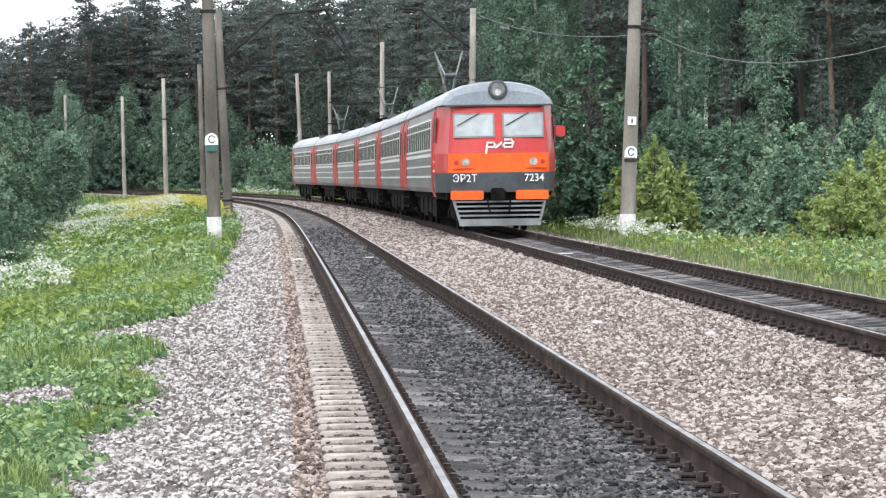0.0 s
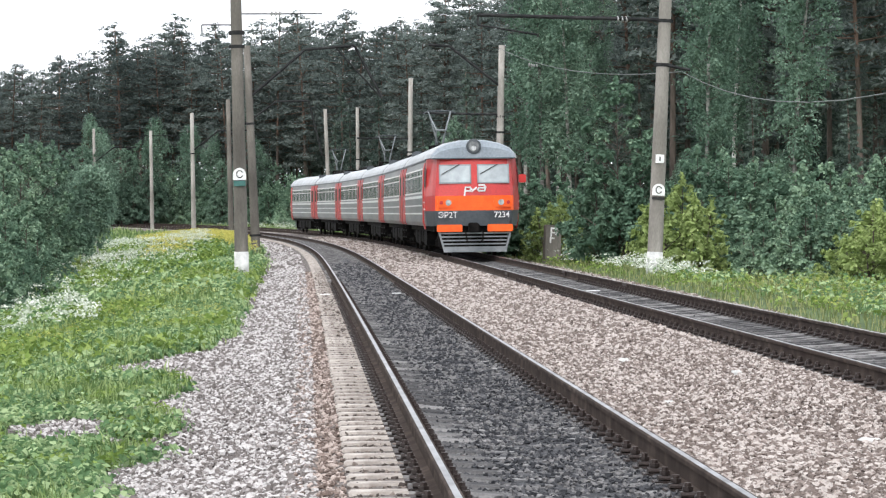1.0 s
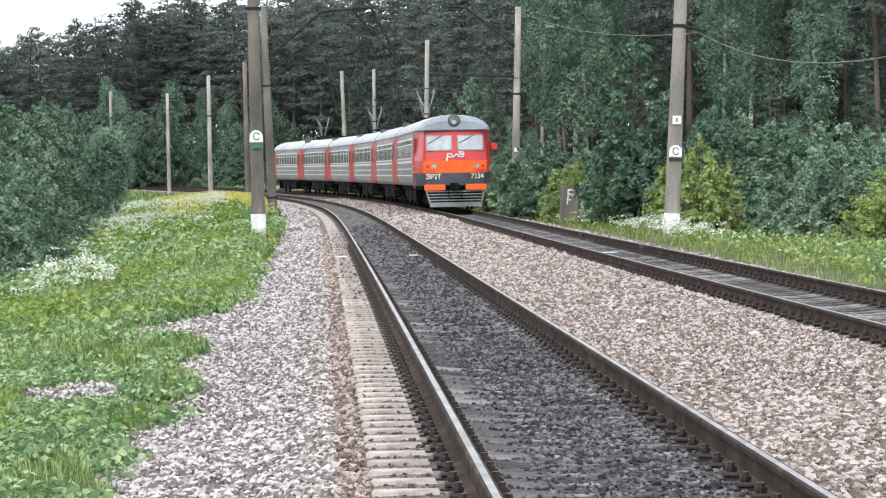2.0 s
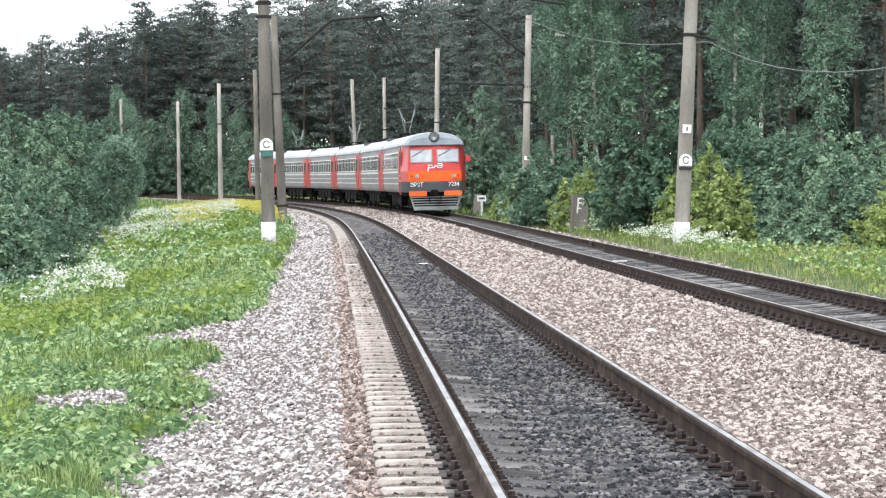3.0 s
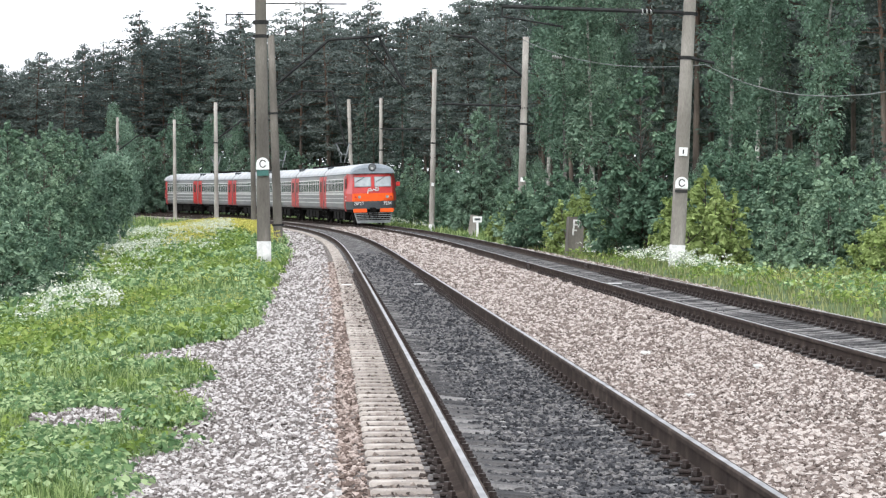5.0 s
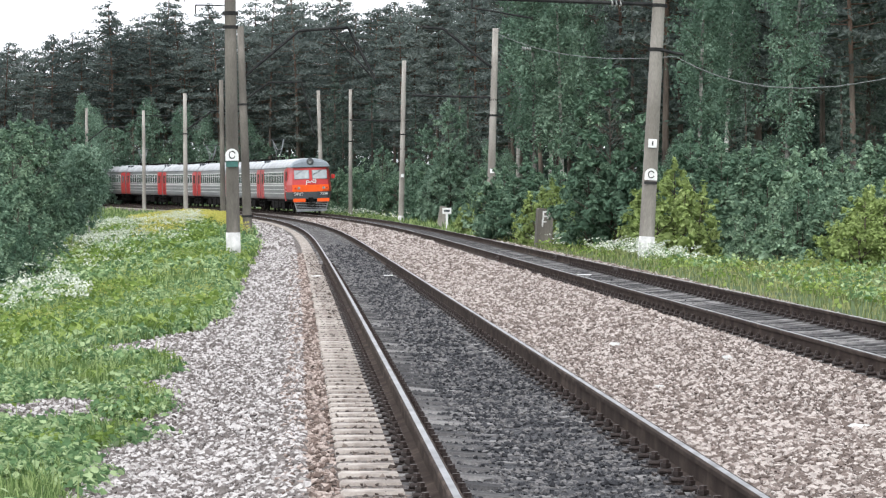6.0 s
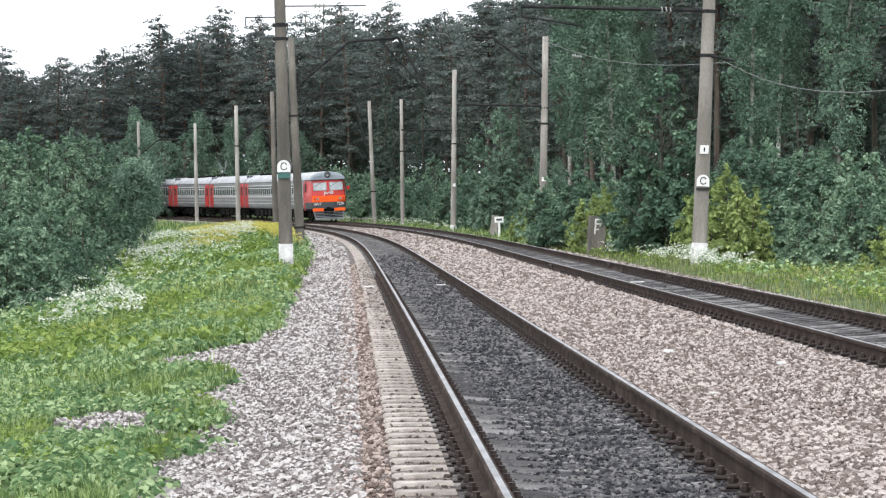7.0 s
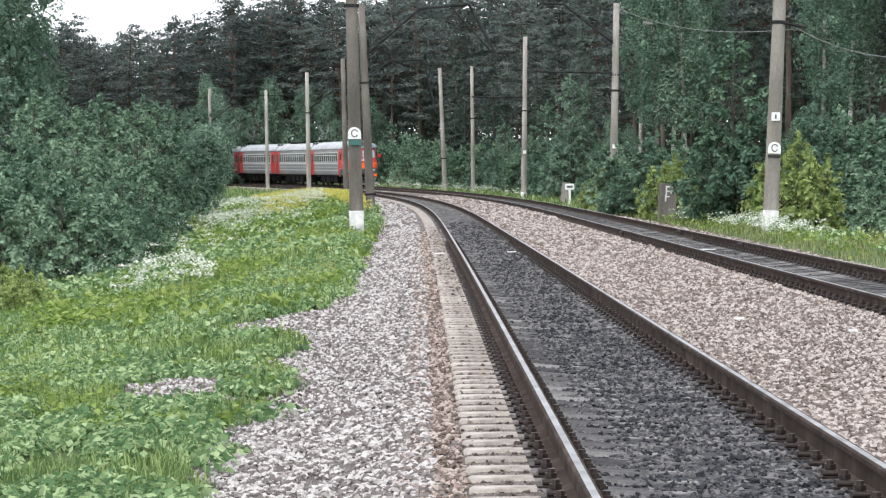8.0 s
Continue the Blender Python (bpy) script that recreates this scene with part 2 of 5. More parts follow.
def sheet(name, verts, faces, mats, index=None, parent=None, label="", smooth=False):
    """One mesh from arrays: vertices (n, 3) and faces (k, 3 or 4)."""
    verts, faces = np.asarray(verts, np.float32), np.asarray(faces, np.int32)
    k = faces.shape[1]
    me = bpy.data.meshes.new(name)
    me.vertices.add(len(verts)), me.loops.add(faces.size), me.polygons.add(len(faces))
    me.vertices.foreach_set("co", verts.ravel())
    me.loops.foreach_set("vertex_index", faces.ravel())
    me.polygons.foreach_set("loop_start", np.arange(0, faces.size, k, dtype=np.int32))
    for one in mats if isinstance(mats, (list, tuple)) else [mats]:
        me.materials.append(one)
    if index is not None:
        me.polygons.foreach_set("material_index", np.asarray(index, np.int32))
    me.polygons.foreach_set("use_smooth", np.full(len(faces), smooth))
    me.update(calc_edges=True)
    me.validate()
    ob = new(name, me)
    if parent:
        ob.parent = parent
    return tagged(ob, label)


def same_mesh(ob, parent, m):
    """Another piece on the same mesh."""
    o = ob.copy()
    scene.collection.objects.link(o)
    o.parent = parent
    o.matrix_basis = m
    return o


# ---------------------------------------------------------------- the plan: the line of the near track
STEP = 0.5
S_AX = np.arange(-80, 620 + STEP, STEP)
HEADING0, X0, BEND0, BEND, S_IN, S_FULL = 0.03603, 1.5665, 6.1e-5, 1.538e-3, 82.5, 229.8
FAR = 4.691           # from track centre to track centre
HALF = 0.795          # from track centre to the middle of a rail head


def bend(s):
    return BEND0 * (np.asarray(s) > 0) + BEND * np.clip((s - S_IN) / (S_FULL - S_IN), 0, 1)


I0 = int(np.argmin(abs(S_AX)))
_k = bend(S_AX)
HEAD = np.concatenate([[0], np.cumsum((_k[1:] + _k[:-1]) / 2 * STEP)])
HEAD = HEAD - HEAD[I0] + HEADING0
_x = np.concatenate([[0], np.cumsum(-(np.sin(HEAD[1:]) + np.sin(HEAD[:-1])) / 2 * STEP)])
_y = np.concatenate([[0], np.cumsum((np.cos(HEAD[1:]) + np.cos(HEAD[:-1])) / 2 * STEP)])
LINE_X, LINE_Y = _x - _x[I0] + X0, _y - _y[I0]


def rise(y):
    """The gentle climb of the line, away from the camera."""
    y = np.asarray(y, float)
    c = np.clip(y, 0, 330)
    return 1.206e-5 * c ** 2 + 1.22e-8 * c ** 3 + 0.0120 * np.clip(y - 330, 0, 400)


def cant(s, far=False):
    """How much the outer rail stands above the inner one."""
    return 2 * HALF * (0.0336 * np.clip((s - S_IN) / (S_FULL - S_IN), 0, 1) + (-0.0107 if far else -0.0231))


def at(s, off=0.0):
    """x, y, heading at s along the line and off to its right."""
    x, y, h = np.interp(s, S_AX, LINE_X), np.interp(s, S_AX, LINE_Y), np.interp(s, S_AX, HEAD)
    return x + off * np.cos(h), y + off * np.sin(h), h


def plan_of(x, y):
    """s and offset of points of the plan."""
    x, y = np.atleast_1d(x).astype(float), np.atleast_1d(y).astype(float)
    s, o = np.empty(len(x)), np.empty(len(x))
    lx, ly, lh, ls = LINE_X[::4], LINE_Y[::4], HEAD[::4], S_AX[::4]
    for a in range(0, len(x), 4000):
        b = slice(a, a + 4000)
        i = np.argmin((x[b, None] - lx) ** 2 + (y[b, None] - ly) ** 2, 1)
        dx, dy = x[b] - lx[i], y[b] - ly[i]
        s[b] = ls[i] - dx * np.sin(lh[i]) + dy * np.cos(lh[i])
        o[b] = dx * np.cos(lh[i]) + dy * np.sin(lh[i])
    return s, o


def waves(x, y):
    return (0.5 * np.sin(0.31 * x + 1.3) * np.cos(0.23 * y) + 0.3 * np.sin(0.9 * x + 0.4 * y) + 0.2 * np.cos(1.7 * y - 0.8 * x + 2))


OFFS = np.array([-400, -60, -25, -12, -7, -4.6, -2.7, -2.1, -1.45, -1.3, -0.95, -0.7, -0.5, 0.5, 0.7, 1.2, 1.6, 2.4, 3.1, 3.5, 4.0, 5.4, 5.9, 6.3, 7.1, 8.0, 11, 30, 400.0])
LEVEL = np.array([-2.2, -2.2, -2.0, -1.35, -0.85, -0.52, -0.42, -0.35, -0.225, -0.196, -0.196, -0.215, -0.232, -0.232, -0.222, -0.235, -0.235, -0.25, -0.20, -0.185, -0.26, -0.26, -0.25, -0.27, -0.42, -0.45, -0.55, -0.3, 0.5])


def ground_z(x, y):
    s, o = plan_of(x, y)
    z = rise(np.atleast_1d(y)) + np.interp(o, OFFS, LEVEL)
    mound = np.exp(-((s - 172) / 38) ** 2) * np.clip((-o - 3) / 3, 0, 1) * np.clip((17 + o) / 6, 0, 1)
    soft = np.clip((np.abs(o - 2.35) - 5.0) / 2, 0, 1)
    berm = np.exp(-((s - 86) / 26) ** 2) * np.clip((-o - 2.75) / 0.7, 0, 1) * np.clip((8.5 + o) / 3, 0, 1)
    verge = np.exp(-((s - 88) / 40) ** 2) * np.clip((o - 6.6) / 1.2, 0, 1) * np.clip((14 - o) / 5, 0, 1)
    return z + 0.40 * mound + 0.27 * berm + 0.20 * verge + 0.12 * soft * waves(np.atleast_1d(x), np.atleast_1d(y))


def gz(x, y):
    return float(ground_z(x, y)[0])


def grass_edge(s):
    """Where the left shoulder turns from stone to grass."""
    s = np.asarray(s, float)
    e = -2.9 + 0.13 * np.sin(0.55 * s) + 0.11 * np.sin(3.1 * s) * np.sin(0.9 * s) + 0.09 * np.sin(1.37 * s + 1)
    e = e - 1.9 * np.exp(-((s - 38.0) / 2.4) ** 2) - 0.25 * np.exp(-((s - 29) / 1.5) ** 2)
    return e


def bare_patch(s, o):
    """A gravelly bare spot within the grass."""
    return ((s - 26.4) / 1.9) ** 2 + ((o + 3.85) / 0.55) ** 2 < 1 + 0.5 * np.sin(s * 5 + o * 9)


# ---------------------------------------------------------------- ground: one sheet round the camera, out to the horizon
def build_ground():
    ang = np.concatenate([np.arange(-180, -14, 2.0), np.arange(-14, 13.01, 0.18), np.arange(14, 180, 2.0)])
    rad = np.concatenate([[0.01], np.arange(0.3, 11, 0.3), np.geomspace(11, 420, 210), [520, 700, 1000, 1600, 3000]])
    a, r = np.meshgrid(np.radians(ang), rad)
    x, y = (r * np.sin(a)).ravel(), (r * np.cos(a)).ravel()
    z = ground_z(x, y)
    na, nr = len(ang), len(rad)
    i, j = np.meshgrid(np.arange(nr - 1), np.arange(na), indexing="ij")
    j2 = (j + 1) % na
    f = np.stack([i * na + j, (i + 1) * na + j, (i + 1) * na + j2, i * na + j2], -1).reshape(-1, 4)[:, ::-1]
    v = np.stack([x, y, z], -1)
    c = v[f].mean(1)
    s, o = plan_of(c[:, 0], c[:, 1])
    idx = np.where(((o > grass_edge(s)) | bare_patch(s, o)) & (o < 7.0 + 0.12 * np.sin(s)), 1, 0)
    idx = np.where((np.abs(o) < 0.78) | (np.abs(o - FAR) < 0.85), 2, idx)
    ob = sheet("ground", v, f, [M_SOIL, M_BALLAST, M_DARKBED], idx, smooth=True)
    return tagged(ob, "grassy embankment soil with crushed stone track bed", "ground", kind="structure")


GROUND = build_ground()

# ---------------------------------------------------------------- tracks
RAIL_SHAPE = [(-0.075, -0.18), (0.075, -0.18), (0.075, -0.170), (0.012, -0.150), (0.009, -0.05), (0.036, -0.038), (0.0375, -0.010),
              (0.030, -0.001), (0.020, 0.0), (-0.020, 0.0), (-0.030, -0.001), (-0.0375, -0.010), (-0.036, -0.038), (-0.009, -0.05), (-0.012, -0.150), (-0.075, -0.170)]
S_RAIL = np.concatenate([np.arange(-60, 0, 10), np.arange(0, 130, 2.0), np.arange(130, 520, 4.0)])


def rail(off, far, outer, parent):
    n = len(RAIL_SHAPE)
    x, y, h = at(S_RAIL, off)
    z = rise(y) + (cant(S_RAIL, far) if outer else 0)
    u, w = np.array(RAIL_SHAPE).T
    v = np.stack([x[:, None] + u * np.cos(h)[:, None], y[:, None] + u * np.sin(h)[:, None], z[:, None] + w + 0 * x[:, None]], -1).reshape(-1, 3)
    k, i = np.meshgrid(np.arange(len(S_RAIL) - 1), np.arange(n), indexing="ij")
    f = np.stack([k * n + i, k * n + (i + 1) % n, (k + 1) * n + (i + 1) % n, (k + 1) * n + i], -1).reshape(-1, 4)
    idx = np.where(i.ravel() == 8, 1, 0)
    return sheet("rail", v, f, [M_RUST, M_RUNNING], idx, parent, "worn steel rail with a polished head")


def sleeper_shape():
    """A pre-stressed concrete sleeper: thick ends under the rails, a lower waist, bevelled top; stained dark between the rails."""
    s = Shape()
    rings = []
    for x, top, half in ((-1.35, -0.205, 0.115), (-1.33, -0.19, 0.13), (-0.98, -0.185, 0.13), (-0.66, -0.185, 0.13), (-0.3, -0.215, 0.11), (0.3, -0.215, 0.11),
                         (0.66, -0.185, 0.13), (0.98, -0.185, 0.13), (1.33, -0.19, 0.13), (1.35, -0.205, 0.115)):
        rings.append([(x, -half, -0.42), (x, half, -0.42), (x, half, top - 0.04), (x, half - 0.03, top), (x, -half + 0.03, top), (x, -half, top - 0.04)])
    for k in range(len(rings) - 1):
        s.loft(rings[k:k + 2], 1 if 2 <= k <= 6 else 0, caps=False)
    s.add(rings[0], [tuple(range(6))[::-1]]), s.add(rings[-1], [tuple(range(6))])
    return s


def fastener_shape():
    """Ribbed base plate with a bolt and clip on both sides of the rail foot."""
    s = Shape()
    s.box(-0.19, -0.08, -0.19, 0.19, 0.08, -0.172)
    for x in (-0.115, 0.115):
        s.box(x - 0.045, -0.055, -0.175, x + 0.045, 0.055, -0.14, cut=0.012)
        s.tube([(x, 0, -0.15), (x, 0, -0.085)], 0.024, 6)
        s.tube([(x, 0, -0.135), (x, 0, -0.108)], 0.036, 6)
    return s


def build_track(off, far, s0, label):
    track = new("railway_track")
    tagged(track, label, "railway track", group="railway tracks", kind="structure")
    rail(off - HALF, far, False, track)
    rail(off + HALF, far, True, track)
    first, fast = None, None
    rest = Shape()
    base = sleeper_shape()
    for n in range(580):
        s = s0 + (n - 24) * 0.543
        x, y, h = at(s, off)
        z, c = float(rise(y)), float(cant(s, far))
        m = pose(x, y, z + c / 2, 0, -math.degrees(c / (2 * HALF)), math.degrees(h))
        if n < 180:
            if first is None:
                first = base.make("sleeper", [M_SLEEPER, M_DARKSLEEPER], track, "concrete sleeper, oil-stained between the rails", m=m)
                ob = first
            else:
                ob = same_mesh(first, track, m)
            if n < 134:
                for side in (-1, 1):
                    mm = pose(side * HALF, 0, 0)
                    if fast is None:
                        fast = fastener_shape().make("fastener", M_FASTENER, ob, "oily bolted rail fastening", m=mm)
                    else:
                        same_mesh(fast, ob, mm)
        else:
            rest.add([m @ Vector(p) for p in base.v], base.f, 0)
            rest.m[-len(base.f):] = base.m
    tagged(rest.make("distant_sleepers", [M_SLEEPER, M_DARKSLEEPER], track), "rows of concrete sleepers further along the track", kind="stuff")
    return track


NEAR_TRACK = build_track(0.0, False, 12.0, "near curved railway track, concrete sleepers, dark oily middle")
FAR_TRACK = build_track(FAR, True, 12.2, "far curved railway track beside bushes, dark oily middle")


def fishplate(s, off, parent):
    """A bolted joint bar on both sides of a rail's web."""
    x, y, h = at(s, off)
    sh = Shape()
    for side in (-1, 1):
        sh.box(side * 0.03 - 0.022, -0.42, -0.15, side * 0.03 + 0.022, 0.42, -0.035)
        for u in (-0.32, -0.11, 0.11, 0.32):
            sh.tube([(side * 0.02, u, -0.095), (side * 0.085, u, -0.095)], 0.026, 6)
    sh.make("fishplate", M_FASTENER, parent, "bolted rail joint bar", m=pose(float(x), float(y), float(rise(y)), 0, 0, math.degrees(h)))


for s_joint, off_joint in ((76, FAR - HALF), (76.3, FAR + HALF), (62, FAR + HALF)):
    fishplate(s_joint, off_joint, FAR_TRACK)

# ---------------------------------------------------------------- catenary poles
def pole(s, off, height, base_z, lean_side, lean_along, mats, r0=0.21, r1=0.145, white=0.45, label="", turn=0.0):
    """A tapered concrete mast on a foundation; lean in degrees, to the right of the picture and towards the far end."""
    x, y, h = at(s, off)
    ob = new("catenary_pole")
    ob.matrix_basis = pose(x, y, gz(x, y) + base_z, 0, 0, 0) @ pose(0, 0, 0, -lean_along, lean_side, math.degrees(h) + turn)
    tagged(ob, label or "tapered grey concrete catenary pole beside the track", "utility pole", group="catenary poles")
    sh = Shape()
    hs = [-0.6, white] + [white + 0.01 + (height - white - 0.01) * k / 6 for k in range(7)]
    sh.tube([(0, 0, z) for z in hs], [r0 + (r1 - r0) * max(z, 0) / height for z in hs], 16)
    sh.make("shaft", mats[0], ob, smooth=True)
    if white > 0.05:
        w = Shape()
        w.tube([(0, 0, -0.55), (0, 0, white)], [r0 + 0.012, r0 + 0.008], 16)
        w.make("painted_base", mats[1], ob, "whitewashed base", smooth=True)
    return ob


def collar(ob, z, r, wide=0.1):
    s = Shape()
    s.tube([(0, 0, z - wide / 2), (0, 0, z + wide / 2)], r + 0.015, 12)
    for a in (-1, 1):
        s.box(a * (r + 0.02) - 0.04, -0.05, z - wide / 2, a * (r + 0.02) + 0.04, 0.05, z + wide / 2)
    s.make("clamp", M_STEEL, ob)


def plate_sign(ob, z, r, letter, size=0.42):
    """A round-topped enamel plate with one letter and a green band below, facing the camera (local -y)."""
    s = Shape()
    ring = [(math.cos(a) * size / 2, math.sin(a) * size / 2) for a in np.linspace(0, math.pi, 15)] + [(-size / 2, -size * 0.42), (size / 2, -size * 0.42)]
    n = len(ring)
    s.add([(u, -r - d, z + w) for d in (0.012, 0.03) for u, w in ring],
          [tuple(range(n)), tuple(range(2 * n - 1, n - 1, -1))] + [(i, n + i, n + (i + 1) % n, (i + 1) % n) for i in range(n)])
    sign = s.make("letter_plate", M_WHITE, ob, "white enamel whistle plate")
    text_on(sign, letter, size * 0.8, (0, -r - 0.034, z - size * 0.27), M_BLACK)
    return sign


def text_on(parent, words, size, where, mat, rx=90, rz=0, squeeze=1.0, name="lettering"):
    c = bpy.data.curves.new("lettering", "FONT")
    c.body, c.size, c.align_x, c.extrude, c.offset = words, size, "CENTER", 0.004, 0.004 * size
    tmp = bpy.data.objects.new("tmp", c)
    me = bpy.data.meshes.new_from_object(tmp)
    bpy.data.objects.remove(tmp)
    me.materials.clear()
    me.materials.append(mat)
    ob = new(name, me)
    ob.parent = parent
    ob.matrix_basis = pose(*where, rx, 0, rz) @ Matrix.Diagonal((squeeze, 1, 1, 1))
    return ob


def bracket(ob, pts, r=0.045, name="bracket", mat=None):
    s = Shape()
    for a, b in zip(pts, pts[1:]):
        s.tube([a, b], r, 6)
    return s.make(name, mat or M_STEEL, ob)


def insulators(ob, where, way, n=4):
    s = Shape()
    where, way = Vector(where), Vector(way).normalized()
    for k in range(n):
        p = where + way * k * 0.12
        s.tube([p, p + way * 0.045, p + way * 0.09], [0.10, 0.055, 0.03], 8)
    s.make("insulator", M_CERAMIC, ob, "pale ribbed insulator string", smooth=True)


DARK, PALE = (M_DARKPOLE, M_WHITEWASH), (M_POLE, M_WHITEWASH)


def build_poles():
    # the pair with whistle plates
    p = pole(82, -3.40, 10.2, 0.38, -0.3, 0, DARK, 0.20, 0.15, 0.40, "dark stained concrete pole with a white letter plate")
    plate_sign(p, 2.64, 0.2, "С", 0.38)
    s = Shape()
    s.box(-0.17, -0.232, 2.30, 0.17, -0.2, 2.46)
    s.make("green_band", M_TEAL, p, "faded green band under the plate")
    collar(p, 6.75, 0.165, 0.12), collar(p, 6.35, 0.165, 0.1)
    bracket(p, [(-1.0, 0, 6.75), (-1.0, 0, 7.0), (0.0, 0, 6.98)], 0.022)
    bracket(p, [(0.0, 0, 7.30), (2.5, 0, 7.26)], 0.022)
    insulators(p, (1.0, 0, 7.29), (1, 0, 0), 3)
    p = pole(79.5, FAR + 3.64, 10.2, 0.36, 3.3, 0, PALE, 0.22, 0.16, 0.3, "pale leaning concrete pole with a white letter plate")
    plate_sign(p, 2.05, 0.215, "С", 0.36)
    s = Shape()
    s.box(-0.12, -0.24, 2.82, 0.12, -0.2, 3.06)
    s.make("number_plate", M_WHITE, p, "small white plate")
    s = Shape()
    s.box(-0.02, -0.246, 2.88, 0.02, -0.24, 3.0)
    s.make("plate_bar", M_BLACK, p)
    s = Shape()
    s.box(-0.18, -0.225, 1.78, 0.18, -0.19, 1.86)
    s.make("plate_foot", M_BLACK, p)
    collar(p, 5.6, 0.19, 0.1), collar(p, 6.85, 0.18, 0.1)
    bracket(p, [(-0.1, -0.1, 5.62), (0.75, -0.25, 5.48)], 0.05)
    bracket(p, [(0.2, 0, 6.88), (-5.3, 0, 6.78)], 0.06)
    bracket(p, [(-5.3, 0, 6.78), (-5.3, 0, 6.5), (-4.6, 0, 6.42), (-3.6, 0, 6.3)], 0.03)
    insulators(p, (-1.35, 0, 6.84), (1, 0, 0), 3)
    # the second pair
    p = pole(134, FAR + 3.4, 9.9, 0.0, 2.0, 0, PALE, 0.20, 0.145, 0.55)
    collar(p, 5.75, 0.16), collar(p, 6.5, 0.15), collar(p, 0.75, 0.2)
    s = Shape()
    s.box(-0.09, -0.22, 3.0, 0.09, -0.18, 3.2)
    s.make("number_plate", M_WHITE, p, "small white plate")
    bracket(p, [(-0.1, 0, 8.0), (-2.5, 0, 9.8), (-3.5, 0, 9.85)], 0.075)
    bracket(p, [(0.1, 0, 6.6), (-3.9, 0, 6.6)], 0.06)
    insulators(p, (1.3, 0, 9.0), (1, 0, -0.1), 4)
    p = pole(134, -3.42, 10.0, 0.1, -1.6, 0, DARK, 0.22, 0.16, 0.0, "dark concrete catenary pole with a bent bracket")
    bracket(p, [(0.1, 0, 7.6), (2.75, 0, 9.7), (5.1, 0, 9.8), (6.3, 0, 7.3)], 0.075)
    bracket(p, [(4.2, 0, 9.75), (6.25, 0, 7.3)], 0.045)
    collar(p, 6.3, 0.18), collar(p, 1.0, 0.21)
    # further along
    p = pole(190, FAR + 3.62, 11.0, 0.0, 1.5, 0, PALE, 0.2, 0.145, 0.5)
    collar(p, 5.0, 0.16), collar(p, 6.0, 0.16)
    s = Shape()
    s.box(-0.1, -0.22, 3.1, 0.1, -0.18, 3.32)
    s.make("number_plate", M_WHITE, p, "small white plate")
    bracket(p, [(0.2, 0, 6.9), (-3.6, 0, 6.9)], 0.06)
    p = pole(200, -3.2, 10.1, 0.0, -0.4, 0, DARK, 0.2, 0.15, 0.0)
    bracket(p, [(0.1, 0, 7.6), (3.4, 0, 9.9), (5.7, 0, 9.9), (6.6, 0, 6.0)], 0.07)
    p = pole(242, FAR + 4.3, 10.8, 0.0, -1.5, 0, PALE, 0.2, 0.15, 0.0)
    collar(p, 3.0, 0.18)
    p = pole(226, FAR + 4.28, 10.4, 0.0, 0.4, 0, PALE, 0.17, 0.13, 0.0)
    collar(p, 6.2, 0.15)
    p = pole(238, -3.2, 10.4, 0.0, 0.0, 0, PALE, 0.2, 0.15, 0.0)
    collar(p, 7.0, 0.16)
    bracket(p, [(0.1, 0, 7.3), (2.2, 0, 8.9), (4.6, 0, 8.9)], 0.07)
    p = pole(272, -2.9, 9.8, 0.0, 0.0, 0, PALE, 0.19, 0.14, 0.0)
    bracket(p, [(-2.5, 0, 9.3), (2.5, 0, 9.3)], 0.04)
    p = pole(308, -3.1, 10.9, 0.0, 0.3, 0, PALE, 0.19, 0.14, 0.0)
    bracket(p, [(0.1, 0, 7.3), (2.2, 0, 8.9), (4.6, 0, 8.9)], 0.07)


build_poles()


def wire(name, pts, r, label):
    s = Shape()
    s.tube(pts, r, 4)
    return tagged(s.make(name, M_WIRE), label, "overhead wire")


def sag(a, b, drop, n=14):
    a, b = Vector(a), Vector(b)
    return [a.lerp(b, k / n) - Vector((0, 0, 4 * drop * (k / n) * (1 - k / n))) for k in range(n + 1)]


def track_point(s, off, z):
    x, y, _ = at(s, off)
    return (float(x), float(y), float(rise(y)) + z)


wire("feeder_wire", sag(track_point(134, FAR + 3.6, 9.4), track_point(79.5, FAR + 4.5, 5.5), 0.5), 0.014, "grey feeder wire between two poles")
wire("feeder_wire", sag(track_point(79.5, FAR + 4.5, 5.5), track_point(24, FAR + 4.5, 5.4), 1.8), 0.012, "grey feeder wire sagging between poles")

# ---------------------------------------------------------------- small trackside things
def slab(name, s, off, w, d, hgt, lean, mat, label, category, twist=0):
    x, y, h = at(s, off)
    sh = Shape()
    c = 0.04
    ring = [(-w / 2, -0.5), (w / 2, -0.5), (w / 2 - 0.02, hgt - c), (w / 2 - 0.02 - c, hgt), (-w / 2 + 0.02 + c, hgt), (-w / 2 + 0.02, hgt - c)]
    n = 6
    sh.add([(u, dd, v) for dd in (-d / 2, d / 2) for u, v in ring],
           [tuple(range(n)), tuple(range(2 * n - 1, n - 1, -1))] + [(i, n + i, n + (i + 1) % n, (i + 1) % n) for i in range(n)])
    ob = sh.make(name, mat, None, m=pose(x, y, gz(x, y), 0, lean, math.degrees(h) + twist))
    return tagged(ob, label, category)


